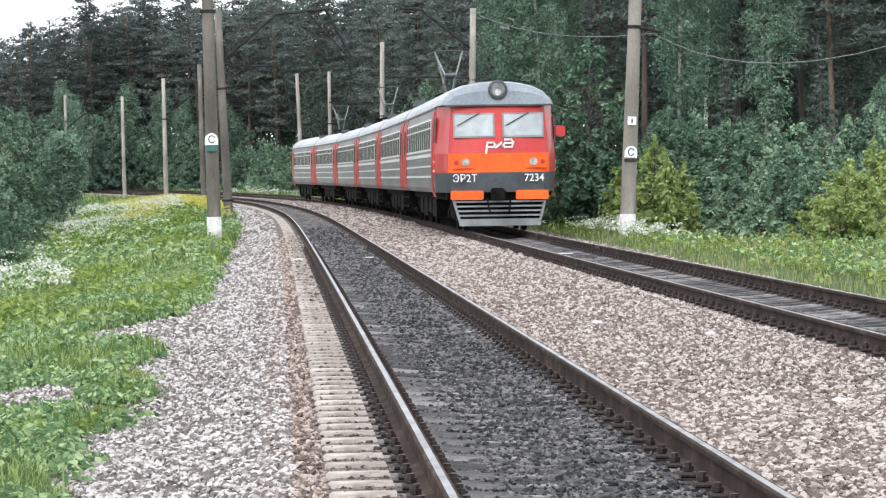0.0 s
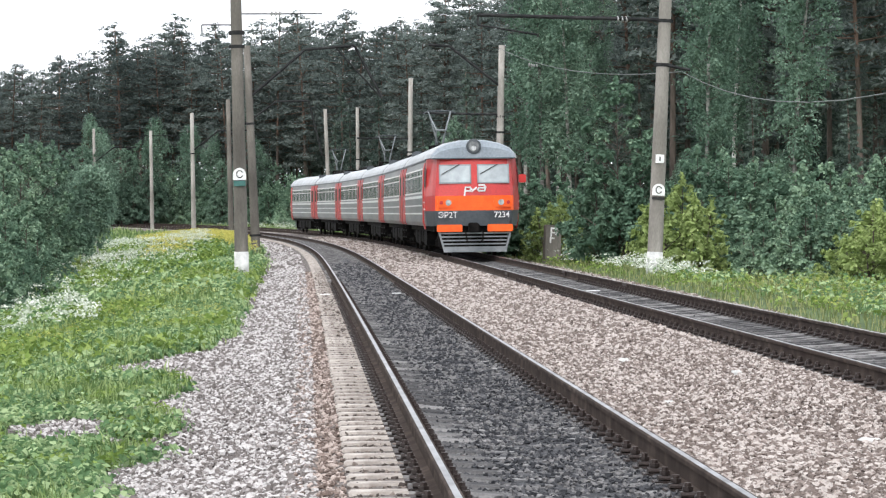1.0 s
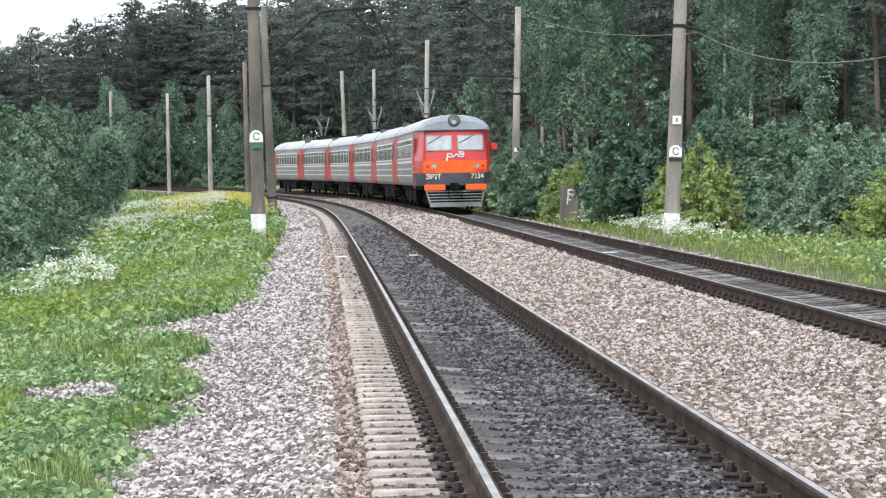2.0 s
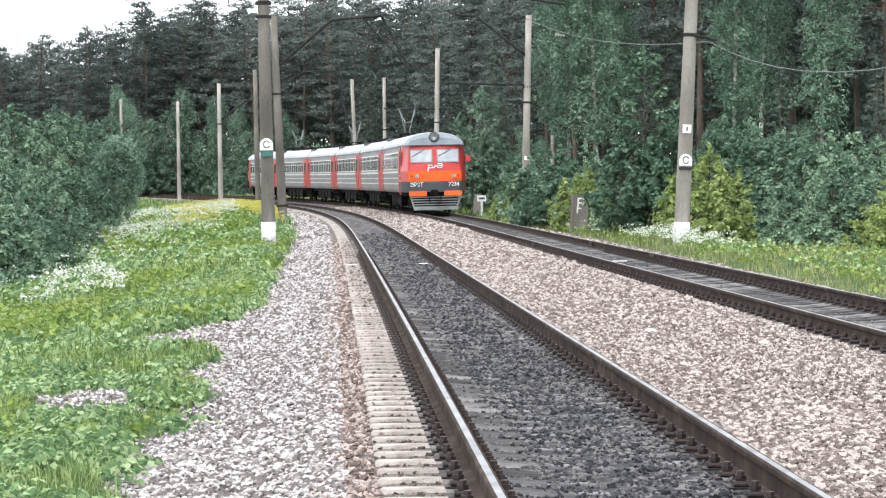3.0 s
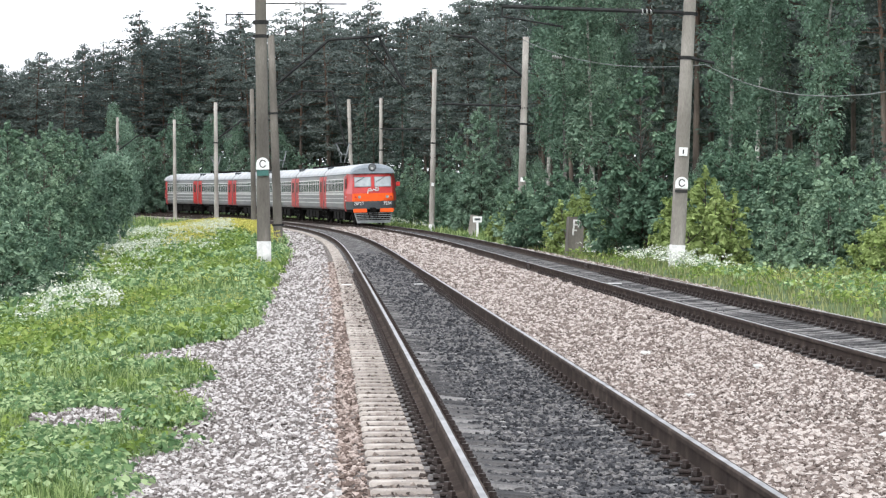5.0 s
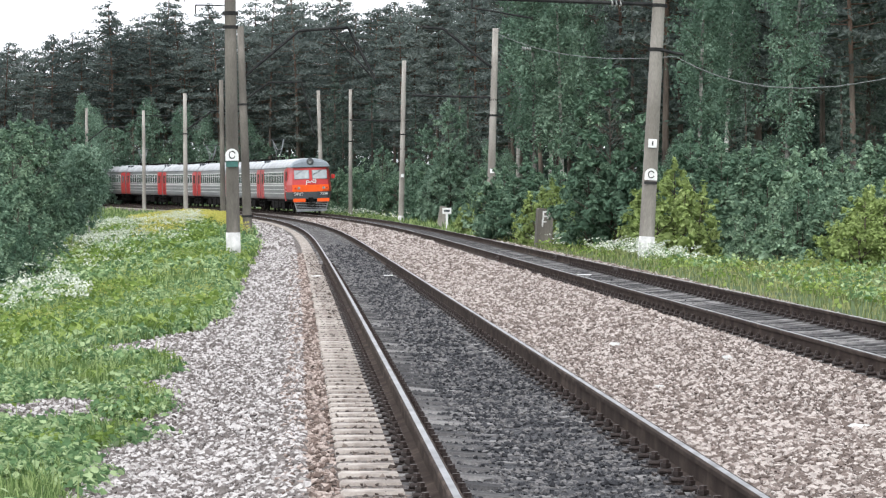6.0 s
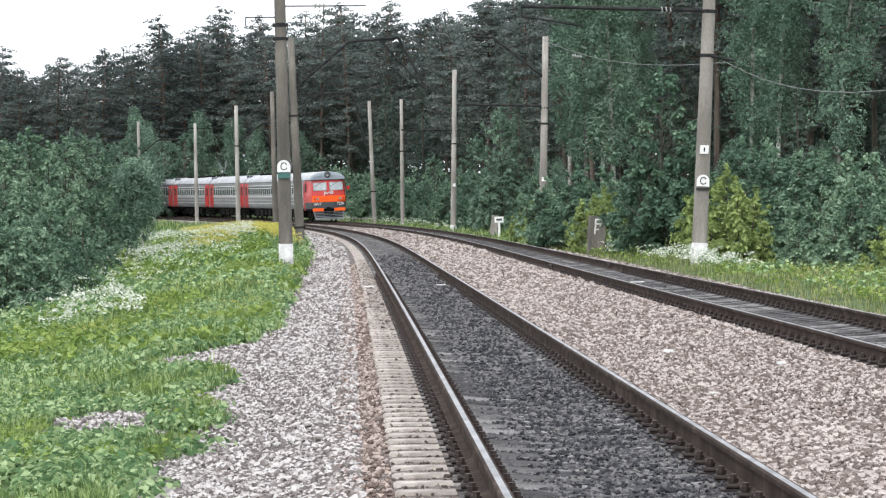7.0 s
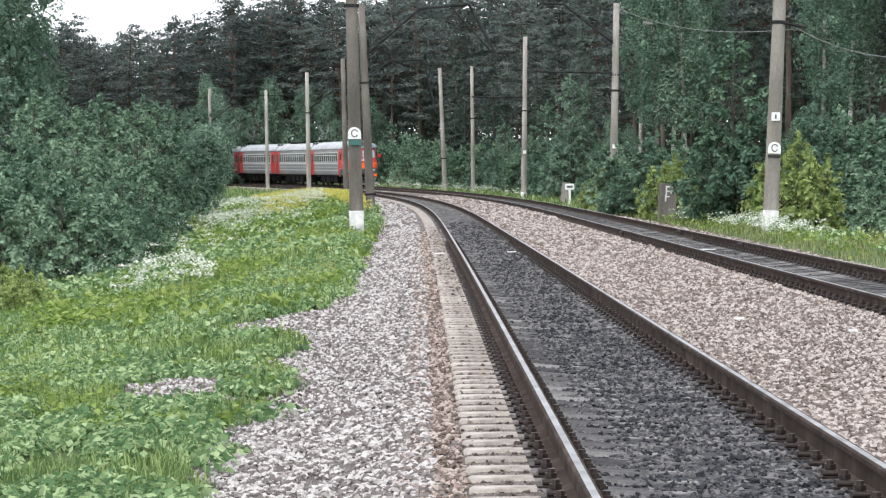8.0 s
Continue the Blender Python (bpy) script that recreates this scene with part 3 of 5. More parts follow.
stone = slab("concrete_marker", 104, FAR + 2.95, 0.62, 0.3, 1.38, 3, M_DARKPOLE, "weathered concrete marker block with faded white marks", "marker post", 12)
for u0, v0, u1, v1 in ((-0.12, 1.22, 0.2, 1.28), (-0.12, 0.95, -0.06, 1.26), (0.06, 1.0, 0.11, 1.24), (-0.1, 1.06, 0.16, 1.11), (-0.14, 0.7, -0.08, 0.95), (-0.08, 0.86, 0.04, 0.91)):
    mk = Shape()
    mk.box(u0, -0.156, v0, u1, -0.151, v1)
    mk.make("faded_mark", M_WHITEWASH, stone, "faded white painted stroke")
slab("leaning_post", 160, FAR + 3.1, 0.42, 0.3, 1.35, 9, M_POLE, "pale leaning concrete post by the track", "marker post")
x, y, h = at(154.5, FAR + 3.0)
sign = new("kilometre_post")
sign.matrix_basis = pose(x, y, gz(x, y), 0, 0, math.degrees(h))
tagged(sign, "short white post with a small plate", "sign post")
sh = Shape()
sh.box(-0.06, -0.05, -0.3, 0.06, 0.05, 1.0)
sh.make("post", M_WHITE, sign)
sh = Shape()
sh.box(-0.25, -0.08, 0.95, 0.25, -0.052, 1.28)
sh.make("plate", M_WHITE, sign)
sh = Shape()
sh.box(-0.16, -0.086, 1.06, 0.16, -0.081, 1.17)
sh.make("plate_bar", M_SLATE, sign)


def paint_mark(s, off, length, turn, z):
    x, y, h = at(s, off)
    sh = Shape()
    sh.box(-length / 2, -0.11, 0, length / 2, 0.11, 0.012)
    tagged(sh.make("paint_mark", M_WHITE, None, m=pose(x, y, float(rise(y)) + z, 0, 0, math.degrees(h) + turn)), "white painted survey mark on a sleeper", "paint mark", group="survey marks")


paint_mark(62.6, -1.17, 0.22, 0, -0.178)
paint_mark(62.5, 0.42, 0.2, 0, -0.175)
paint_mark(65.6, FAR - 1.15, 0.2, 0, -0.178)
paint_mark(62.5, FAR + 0.1, 0.3, 0, -0.20)

def loose_stone(s, off, w, d, hgt, turn):
    x, y, _ = at(s, off)
    sh = Shape()
    ring = [(math.cos(a) * w / 2 * k, math.sin(a) * d / 2 * k) for a, k in zip(np.linspace(0, 2 * math.pi, 8)[:-1], (1.0, 0.85, 1.1, 0.9, 1.05, 0.8, 1.0))]
    sh.loft([[(u, v, -0.03) for u, v in ring], [(u * 1.05, v, hgt * 0.6) for u, v in ring], [(u * 0.8 + 0.01, v * 0.75, hgt) for u, v in ring]])
    tagged(sh.make("loose_stone", M_WHITEWASH, None, m=pose(x, y, gz(x, y), 0, 4, turn)), "pale flat broken stone lying on the ballast", "stone", group="loose pale stones")


for q in ((20.8, 2.56, 0.20, 0.16, 0.05, 20), (25.4, 1.66, 0.13, 0.1, 0.05, 70), (33.0, 2.1, 0.14, 0.12, 0.06, 10), (29.5, 2.9, 0.12, 0.12, 0.06, 130)):
    loose_stone(*q)


# ---------------------------------------------------------------- the electric train
CAR, PITCH = 19.6, 20.1
PIVOT = 6.65


def body_ring(x, k=1.0, top=3.6, drop=0.0):
    pts = [(1.66, 1.12), (1.74, 1.26), (1.74, 2.3), (1.71, 3.2), (1.63, top)]
    return [(x, -y * k, z - drop) for y, z in pts] + [(x, y * k, z - drop) for y, z in reversed(pts)]


def roof_ring(x, k=1.0, low=0.0):
    pts = [(1.66, 3.60), (1.60, 3.76), (1.38, 3.99), (1.0, 4.16), (0.5, 4.26), (0, 4.29)]
    z0 = 3.60
    pts = [(y * k, z0 + (z - z0) * (1 - low)) for y, z in pts]
    return [(x, -y, z) for y, z in pts] + [(x, y, z) for y, z in reversed(pts[:-1])]


def wall(z):
    return float(np.interp(z, [1.12, 1.26, 2.3, 3.2, 3.6], [1.66, 1.74, 1.74, 1.71, 1.63]))


def side_box(x0, z0, x1, z1, side, out, shape, thick=0.03):
    """A plate on the side wall, proud of it by out, following the wall's curve."""
    zs = [z0] + [z for z in (1.26, 2.3, 3.2) if z0 + 0.02 < z < z1 - 0.02] + [z1]
    ring = [(side * (wall(z) + out), z) for z in zs] + [(side * (wall(z) + out - thick), z) for z in reversed(zs)]
    n = len(ring)
    v = [(x, y, z) for x in (x0, x1) for y, z in ring]
    k = n // 2
    f = [(i, i + 1, n + i + 1, n + i) for i in range(n - 1)] + [(n - 1, 0, n, 2 * n - 1)]
    for o in (0, n):
        f += [(o + i, o + i + 1, o + n - 2 - i, o + n - 1 - i) for i in range(k - 1)]
    shape.add(v, f)


def bogie(car, x):
    b = Shape()
    for y in (-1.02, 1.02):
        b.box(x - 1.9, y - 0.09, 0.52, x + 1.9, y + 0.09, 0.74, cut=0.03)
        for w in (-1.3, 1.3):
            b.box(x + w - 0.22, y - 0.16, 0.32, x + w + 0.22, y + 0.16, 0.62, cut=0.04)
            b.tube([(x + w - 0.33, y, 0.62), (x + w - 0.33, y, 0.86)], 0.09, 8)
            b.tube([(x + w + 0.33, y, 0.62), (x + w + 0.33, y, 0.86)], 0.09, 8)
        b.box(x - 0.4, y - 0.14, 0.36, x + 0.4, y + 0.14, 0.9, cut=0.04)
    b.box(x - 0.35, -1.0, 0.5, x + 0.35, 1.0, 0.95)
    ob = b.make("bogie", M_COPPER, car, "sooty steel bogie")
    for w in (-1.3, 1.3):
        s = Shape()
        for y in (-0.8, 0.8):
            q = math.copysign(1, y)
            s.tube([(x + w, y - 0.02 * q, 0.475), (x + w, y + 0.0 * q, 0.475), (x + w, y + 0.1 * q, 0.475)], [0.50, 0.475, 0.465], 20)
        s.tube([(x + w, -0.8, 0.475), (x + w, 0.8, 0.475)], 0.085, 8)
        s.make("wheelset", M_COPPER, ob, smooth=False)


def pantograph(car, x, up=1.5):
    """A raised pantograph: narrow hinge on insulators, arms spreading up to a wide collector bow."""
    knee = 4.52 + up * 0.45
    s = Shape()
    s.tube([(x + 0.75, -0.2, knee), (x + 0.75, 0.2, knee)], 0.03, 6)
    arms = s.make("pantograph", M_PANEL, car, "raised grey pantograph")
    for y in (-1, 1):
        for name, p, q in (("lower_arm", (x - 0.5, y * 0.16, 4.52), (x + 0.75, y * 0.20, knee)), ("upper_arm", (x + 0.75, y * 0.20, knee), (x, y * 0.50, 4.52 + up)),
                           ("stay", (x - 0.1, y * 0.10, 4.6), (x, y * 0.48, 4.52 + up))):
            s = Shape()
            s.tube([p, q], 0.03, 6)
            s.make(name, M_PANEL, arms)
    s = Shape()
    for y in (-0.3, 0.3):
        s.tube([(x - 0.7, y, 4.5), (x + 0.7, y, 4.5)], 0.045, 6)
    for d in (-0.6, 0.6):
        s.tube([(x + d, -0.45, 4.5), (x + d, 0.45, 4.5)], 0.04, 6)
        for y in (-0.4, 0.4):
            s.tube([(x + d, y, 4.15), (x + d, y, 4.5)], 0.06, 6)
    s.make("base_frame", M_UNDER, arms, "dark pantograph base on insulators")
    for d in (-0.13, 0.13):
        s = Shape()
        s.tube([(x + d, -0.7, 4.44 + up), (x + d, -0.5, 4.55 + up), (x + d, 0.5, 4.55 + up), (x + d, 0.7, 4.44 + up)], 0.025, 6)
        s.make("collector_bow", M_SLATE, arms)


def build_car(cab=0, motor=0.0, label=""):
    """One coach; x runs along it, +x to the camera's end. cab: 1 at the +x end, -1 at the other."""
    car = new("train_car")
    tagged(car, label, "train car", group="cars of the electric train")
    xa, xb = -CAR / 2, CAR / 2
    wa, wb = (xa + 2.1 if cab < 0 else xa), (xb - 2.1 if cab > 0 else xb)
    s = Shape()
    s.loft([body_ring(wa), body_ring(wb)])
    body = s.make("body", M_GREY, car, "grey ribbed steel coach body")
    s = Shape()
    ends = [roof_ring(xa + 0.02, 0.99), roof_ring(xb - 0.02, 0.99)]
    if cab > 0:
        ends = [roof_ring(xa + 0.02, 0.99), roof_ring(xb - 2.1), roof_ring(xb - 1.2, 1.0, 0.01), roof_ring(xb - 0.55, 0.95, 0.03)]
    if cab < 0:
        ends = [roof_ring(xa + 0.55, 0.95, 0.03), roof_ring(xa + 1.2, 1.0, 0.01), roof_ring(xa + 2.1), roof_ring(xb - 0.02, 0.99)]
    s.loft(ends)
    s.make("roof", M_ROOF, car, "pale curved roof", smooth=False)
    # rain gutter, ribs and stripes on each side
    for side in (-1, 1):
        g = Shape()
        side_box(wa, 3.54, wb, 3.60, side, 0.035, g)
        g.make("gutter", M_SLATE, car)
        for z, t in ((2.16, 0.10), (1.86, 0.05), (1.55, 0.06)):
            g = Shape()
            side_box(wa + (2.1 if cab >= 0 else 0.9), z, wb - (2.1 if cab <= 0 else 0.9), z + t, side, 0.02, g)
            g.make("stripe", M_PALE, car, "pale stripe")
        for z in (1.30, 1.42, 1.70, 2.02):
            g = Shape()
            side_box(wa + (2.1 if cab >= 0 else 0.9), z, wb - (2.1 if cab <= 0 else 0.9), z + 0.03, side, 0.012, g)
            g.make("rib", M_GREY, car)
        n = 12
        x0, x1 = wa + (2.3 if cab >= 0 else 1.2), wb - (2.3 if cab <= 0 else 1.2)
        stepw = (x1 - x0) / n
        for k in range(n):
            a = x0 + k * stepw + 0.16
            b = x0 + (k + 1) * stepw - 0.16
            f, w, t = Shape(), Shape(), Shape()
            side_box(a - 0.06, 2.34, b + 0.06, 3.28, side, 0.018, f)
            wf = f.make("window_frame", M_PALE, car)
            side_box(a, 2.40, b, 2.98, side, 0.024, w)
            w.make("pane", M_GLASS, wf)
            side_box(a, 3.03, b, 3.22, side, 0.024, t)
            t.make("vent_pane", M_GLASS, wf)
        # red vestibule doors at the ends
        for x, sg in ((wa, 1), (wb, -1)):
            if cab and ((cab > 0 and sg < 0) or (cab < 0 and sg > 0)):
                d = Shape()
                side_box(min(x, x + sg * 0.75), 1.0, max(x, x + sg * 0.75), 3.45, side, 0.03, d)
                dr = d.make("door", M_RED, car, "red side door")
                continue
            d = Shape()
            side_box(min(x + sg * 0.02, x + sg * 2.05), 1.13, max(x + sg * 0.02, x + sg * 2.05), 3.50, side, 0.025, d)
            dr = d.make("door", M_RED, car, "red sliding vestibule door")
            for u in (0.62, 1.22):
                w = Shape()
                side_box(min(x + sg * u, x + sg * (u + 0.36)), 2.35, max(x + sg * u, x + sg * (u + 0.36)), 3.15, side, 0.032, w)
                w.make("door_pane", M_GLASS, dr)
            w = Shape()
            side_box(min(x + sg * 1.09, x + sg * 1.11), 1.13, max(x + sg * 1.09, x + sg * 1.11), 3.5, side, 0.034, w)
            w.make("door_seam", M_SLATE, dr)
            st = Shape()
            for zz in (0.55, 0.85):
                st.box(min(x + sg * 0.1, x + sg * 1.4), side * 1.5 - 0.16, zz, max(x + sg * 0.1, x + sg * 1.4), side * 1.5 + 0.16, zz + 0.05)
            for u in (0.1, 1.36):
                st.box(min(x + sg * u, x + sg * (u + 0.05)), side * 1.5 - 0.16, 0.55, max(x + sg * u, x + sg * (u + 0.05)), side * 1.5 + 0.16, 1.15)
            st.make("step", M_UNDER, car, "grey boarding steps")
    # gangway ends
    for x, sg in ((xa, -1), (xb, 1)):
        if cab * sg > 0:
            continue
        g = Shape()
        g.box(x - 0.12, -0.75, 1.1, x + 0.12, 0.75, 3.45, cut=0.1)
        for y in (-0.9, 0.9):
            g.box(x - 0.04, y - 0.06, 1.1, x + 0.04, y + 0.06, 3.5)
        g.make("gangway", M_UNDER, car, "black rubber gangway")
        for y in (-1.1, 1.1):
            t = Shape()
            t.box(x - sg * 0.5 - 0.12, y - 0.15, 3.95, x - sg * 0.5 + 0.12, y + 0.15, 4.26, cut=0.03)
            t.make("roof_vent", M_SLATE, car, "dark roof vent")
    # underframe with its boxes
    u = Shape()
    u.box(xa + 0.1, -1.45, 0.92, xb - 0.1 - (0.5 if cab > 0 else 0), 1.45, 1.14)
    for k, (x, l, h) in enumerate(((-3.6, 1.7, 0.55), (-1.3, 1.9, 0.62), (1.1, 1.5, 0.5), (3.4, 2.0, 0.6))):
        for side in (-1, 1):
            u.box(x - l / 2, side * 1.05 - 0.42, 0.95 - h, x + l / 2, side * 1.05 + 0.42, 0.93, cut=0.05)
    u.make("underframe", M_UNDER, car, "black underframe with equipment boxes")
    for x in (-PIVOT, PIVOT):
        bogie(car, x)
    if motor:
        pantograph(car, motor)
        r = Shape()
        for x in (-6, -3.5, -1, 1.5):
            r.box(x - 0.9, -0.6, 4.2, x + 0.9, 0.6, 4.42, cut=0.06)
        for x in np.arange(-7, 6, 1.6):
            r.tube([(x, 0.85, 4.1), (x, 0.85, 4.42)], 0.05, 6)
        r.tube([(-7, 0.85, 4.42), (5.6, 0.85, 4.42)], 0.02, 5)
        r.make("roof_gear", M_UNDER, car, "dark roof equipment")
    if cab:
        build_cab(car, cab)
    return car


def build_cab(car, sg):
    """The driver's end: raked red front with two windscreens, orange band, slate skirt, slatted pilot and a round headlamp."""
    E = CAR / 2

    def fx(z):
        """How far the front stands out at height z."""
        return E + float(np.interp(z, [1.12, 1.7, 2.3, 3.57, 4.3], [-0.02, 0.0, 0.0, -0.32, -0.62]))

    def ring(z0, z1, k0=1.0, n=9):
        """The nose seen from above: flat front with rounded corners, back to the side walls."""
        out = []
        for z in (z0, z1):
            w = float(np.interp(z, [1.12, 1.26, 2.3, 3.2, 3.6], [1.66, 1.74, 1.74, 1.71, 1.63]))
            f = fx(z)
            h = [(E - 2.1, w), (E - 1.5, w - 0.01), (f - 0.50, w - 0.22), (f - 0.16, w - 0.31), (f - 0.04, w - 0.42), (f + 0.03, 0.6), (f + 0.04, 0)]
            p = [(x, -y) for x, y in h] + [(x, y) for x, y in reversed(h[:-1])]
            out.append([(sg * x, y, z) for x, y in p])
        return out

    def band(name, z0, z1, mat, label="", cheek=None):
        s = Shape()
        s.loft(ring(z0, z1), caps=True)
        for i in (0, 1, 2, 9, 10, 11):
            s.m[i] = 1
        return s.make(name, [mat, cheek or mat], car, label)

    band("skirt", 1.12, 1.68, M_SLATE, "dark slate cab skirt")
    band("orange_band", 1.68, 2.22, M_ORANGE, "bright orange cab band", M_RED)
    front = band("cab_front", 2.22, 3.58, M_RED, "red cab front")
    # grey side of the cab under the band keeps the coach colour
    for side in (-1, 1):
        g = Shape()
        a, b = sorted((sg * (E - 2.1), sg * (E - 1.5)))
        side_box(a, 1.70, b, 2.24, side, 0.008, g)
        g.make("cab_side", M_RED, car)
        for z in (1.72, 1.98):
            g = Shape()
            side_box(a, z, b, z + 0.05, side, 0.016, g)
            g.make("stripe", M_PALE, car)
        g = Shape()
        a, b = sorted((sg * (E - 1.95), sg * (E - 1.45)))
        side_box(a, 2.55, b, 3.25, side, 0.012, g)
        g.make("cab_side_window", M_GLASS, car)
        mirror = Shape()
        mirror.box(min(sg * (E - 0.75), sg * (E - 0.45)), side * 1.79 - 0.13, 2.68, max(sg * (E - 0.75), sg * (E - 0.45)), side * 1.79 + 0.13, 2.98, cut=0.04)
        if side > 0:
            mirror.make("mirror", M_RED, car, "red wing mirror")
    # roof brow over the front
    s = Shape()
    rings = []
    for x, low, k in ((E - 0.6, 0.03, 0.95), (E - 0.36, 0.10, 0.925), (E - 0.24, 0.42, 0.90), (E - 0.22, 0.98, 0.895)):
        rings.append([(sg * p[0], p[1], p[2]) for p in roof_ring(x, k, low)])
    s.loft(rings)
    s.make("brow", M_BLUEGREY, car, "blue-grey roof brow", smooth=False)
    s = Shape()
    s.box(min(sg * (E - 0.3), sg * (E - 0.19)), -1.5, 3.555, max(sg * (E - 0.3), sg * (E - 0.19)), 1.5, 3.60)
    s.make("brow_rim", M_SLATE, car)
    # headlamp
    lz, lx = 4.01, E - 0.33
    s = Shape()
    s.tube([(sg * (lx - 0.2), 0, lz), (sg * (lx + 0.14), 0, lz), (sg * (lx + 0.16), 0, lz)], [0.27, 0.275, 0.24], 24)
    lamp = s.make("headlamp", M_SLATE, car, "round roof headlamp", smooth=False)
    s = Shape()
    s.tube([(sg * (lx + 0.10), 0, lz), (sg * (lx + 0.185), 0, lz)], 0.19, 24)
    s.make("lens", M_LAMP, lamp)
    # a paler disc set low on the dark lens
    s = Shape()
    s.tube([(sg * (lx + 0.18), 0, lz - 0.07), (sg * (lx + 0.192), 0, lz - 0.07)], 0.09, 16)
    s.make("bulb_glass", M_LENS, lamp)
    # windscreens with pale frames and a wiper
    for y0, y1 in ((-1.28, -0.11), (0.11, 1.28)):
        def pane(z0, z1, a, b, out, shape):
            v = []
            for d in (out - 0.03, out):
                v += [(sg * (fx(z) + d + (0.035 if abs(y) < 1.0 else 0.0)), y, z) for y, z in ((a, z0), (b, z0), (b, z1), (a, z1))]
            shape.add(v, [(0, 1, 2, 3), (7, 6, 5, 4), (0, 4, 5, 1), (1, 5, 6, 2), (2, 6, 7, 3), (3, 7, 4, 0)])
        f, g = Shape(), Shape()
        pane(2.66, 3.36, y0 - 0.0, y1 + 0.0, 0.02, f)
        fr = f.make("windscreen_frame", M_PANEL, car, "grey windscreen rubber")
        pane(2.71, 3.31, y0 + 0.05, y1 - 0.05, 0.03, g)
        g.make("windscreen", M_SCREEN, fr, "windscreen, sky reflection put into its pale colour")
        w = Shape()
        w.tube([(sg * (fx(3.35) + 0.08), y0 + 0.75, 3.36), (sg * (fx(3.0) + 0.09), y0 + 0.1, 3.0)], 0.015, 5)
        w.make("wiper", M_BLACK, fr)
    # marker lamps
    for y in (-1.02, 1.02):
        s = Shape()
        x = fx(1.95)
        s.box(min(sg * (x - 0.05), sg * (x + 0.05)), y - 0.33, 1.80, max(sg * (x - 0.05), sg * (x + 0.05)), y + 0.33, 2.13, cut=0.05)
        box = s.make("lamp_housing", M_ORANGE, car)
        for yy, r, mm in ((y - math.copysign(0.06, y), 0.11, M_LENS), (y + math.copysign(0.2, y), 0.065, M_RED)):
            t = Shape()
            t.tube([(sg * (x + 0.03), yy, 1.97), (sg * (x + 0.085), yy, 1.97)], r, 14)
            t.make("lamp_lens", mm, box)
    # orange plates over the pilot, black gap between
    for y in (-0.92, 0.92):
        s = Shape()
        s.box(min(sg * (E - 0.16), sg * (E + 0.03)), y - 0.46, 0.91, max(sg * (E - 0.16), sg * (E + 0.03)), y + 0.46, 1.17, cut=0.03)
        s.make("buffer_plate", M_ORANGE, car, "orange lower plate")
    s = Shape()
    s.box(min(sg * (E - 0.9), sg * (E - 0.15)), -0.54, 0.75, max(sg * (E - 0.9), sg * (E - 0.15)), 0.54, 1.2)
    s.make("coupler_pocket", M_UNDER, car)
    s = Shape()
    a, b = sorted((sg * (E - 0.3), sg * (E + 0.28)))
    s.box(a, -0.16, 0.92, b, 0.16, 1.2, cut=0.05)
    s.box(min(sg * (E + 0.15), sg * (E + 0.4)), -0.26, 0.88, max(sg * (E + 0.15), sg * (E + 0.4)), 0.1, 1.24, cut=0.05)
    s.make("coupler", M_UNDER, car, "black automatic coupler")
    for y in (-0.35, 0.3):
        s = Shape()
        s.tube([(sg * (E + 0.02), y, 0.95), (sg * (E + 0.12), y * 0.9, 0.62), (sg * (E + 0.08), y * 0.6, 0.5)], 0.025, 6)
        s.make("hose", M_UNDER, car)
    # pilot: slats between two raked cheeks and a bottom plate
    def px(z):
        return E - 0.02 + (0.86 - z) * 0.12

    def half(z):
        return 1.30 - (0.9 - z) * 0.28
    pilot = Shape()
    for z in (0.88, 0.75, 0.62, 0.49):
        x = px(z)
        pilot.box(min(sg * (x - 0.06), sg * x), -half(z), z - 0.05, max(sg * (x - 0.06), sg * x), half(z), z)
    z = 0.37
    pilot.box(min(sg * (px(z) - 0.05), sg * (px(z) + 0.01)), -half(z), 0.17, max(sg * (px(z) - 0.05), sg * (px(z) + 0.01)), half(z), z)
    for y in (-1, 1):
        pilot.add([(sg * (px(z) + d), y * (half(z) + e), z) for z in (0.17, 0.9) for d in (-0.3, 0.0) for e in (-0.03, 0.03)],
                  [(0, 1, 3, 2), (4, 6, 7, 5), (0, 4, 5, 1), (2, 3, 7, 6), (0, 2, 6, 4), (1, 5, 7, 3)])
    pilot.make("pilot", M_PANEL, car, "grey slatted pilot")
    back = Shape()
    back.box(min(sg * (E - 0.7), sg * (E - 0.25)), -1.2, 0.3, max(sg * (E - 0.7), sg * (E - 0.25)), 1.2, 0.9)
    back.make("pilot_back", M_UNDER, car)
    if sg > 0:
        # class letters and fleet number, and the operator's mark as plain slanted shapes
        text_on(car, "ЭР2Т", 0.30, (fx(1.5) + 0.05, -0.98, 1.42), M_WHITE, 90, 90, 0.95)
        text_on(car, "7234", 0.30, (fx(1.5) + 0.05, 0.98, 1.42), M_WHITE, 90, 90, 0.95)
        def stroke(pts, w=0.056):
            s = Shape()
            for (y0, z0), (y1, z1) in zip(pts, pts[1:]):
                d = Vector((y1 - y0, z1 - z0)).normalized() * w / 2
                nx, nz = -d.y, d.x
                v = [(fx(2.4) + 0.045 + o, y, z - 0.04) for o in (0.0, 0.018) for y, z in
                     ((y0 - d.x + nx, z0 - d.y + nz), (y1 + d.x + nx, z1 + d.y + nz), (y1 + d.x - nx, z1 + d.y - nz), (y0 - d.x - nx, z0 - d.y - nz))]
                s.add(v, [(0, 1, 2, 3), (7, 6, 5, 4), (0, 4, 5, 1), (1, 5, 6, 2), (2, 6, 7, 3), (3, 7, 4, 0)])
            s.make("mark_stroke", M_WHITE, car, "white stroke of the operator mark")
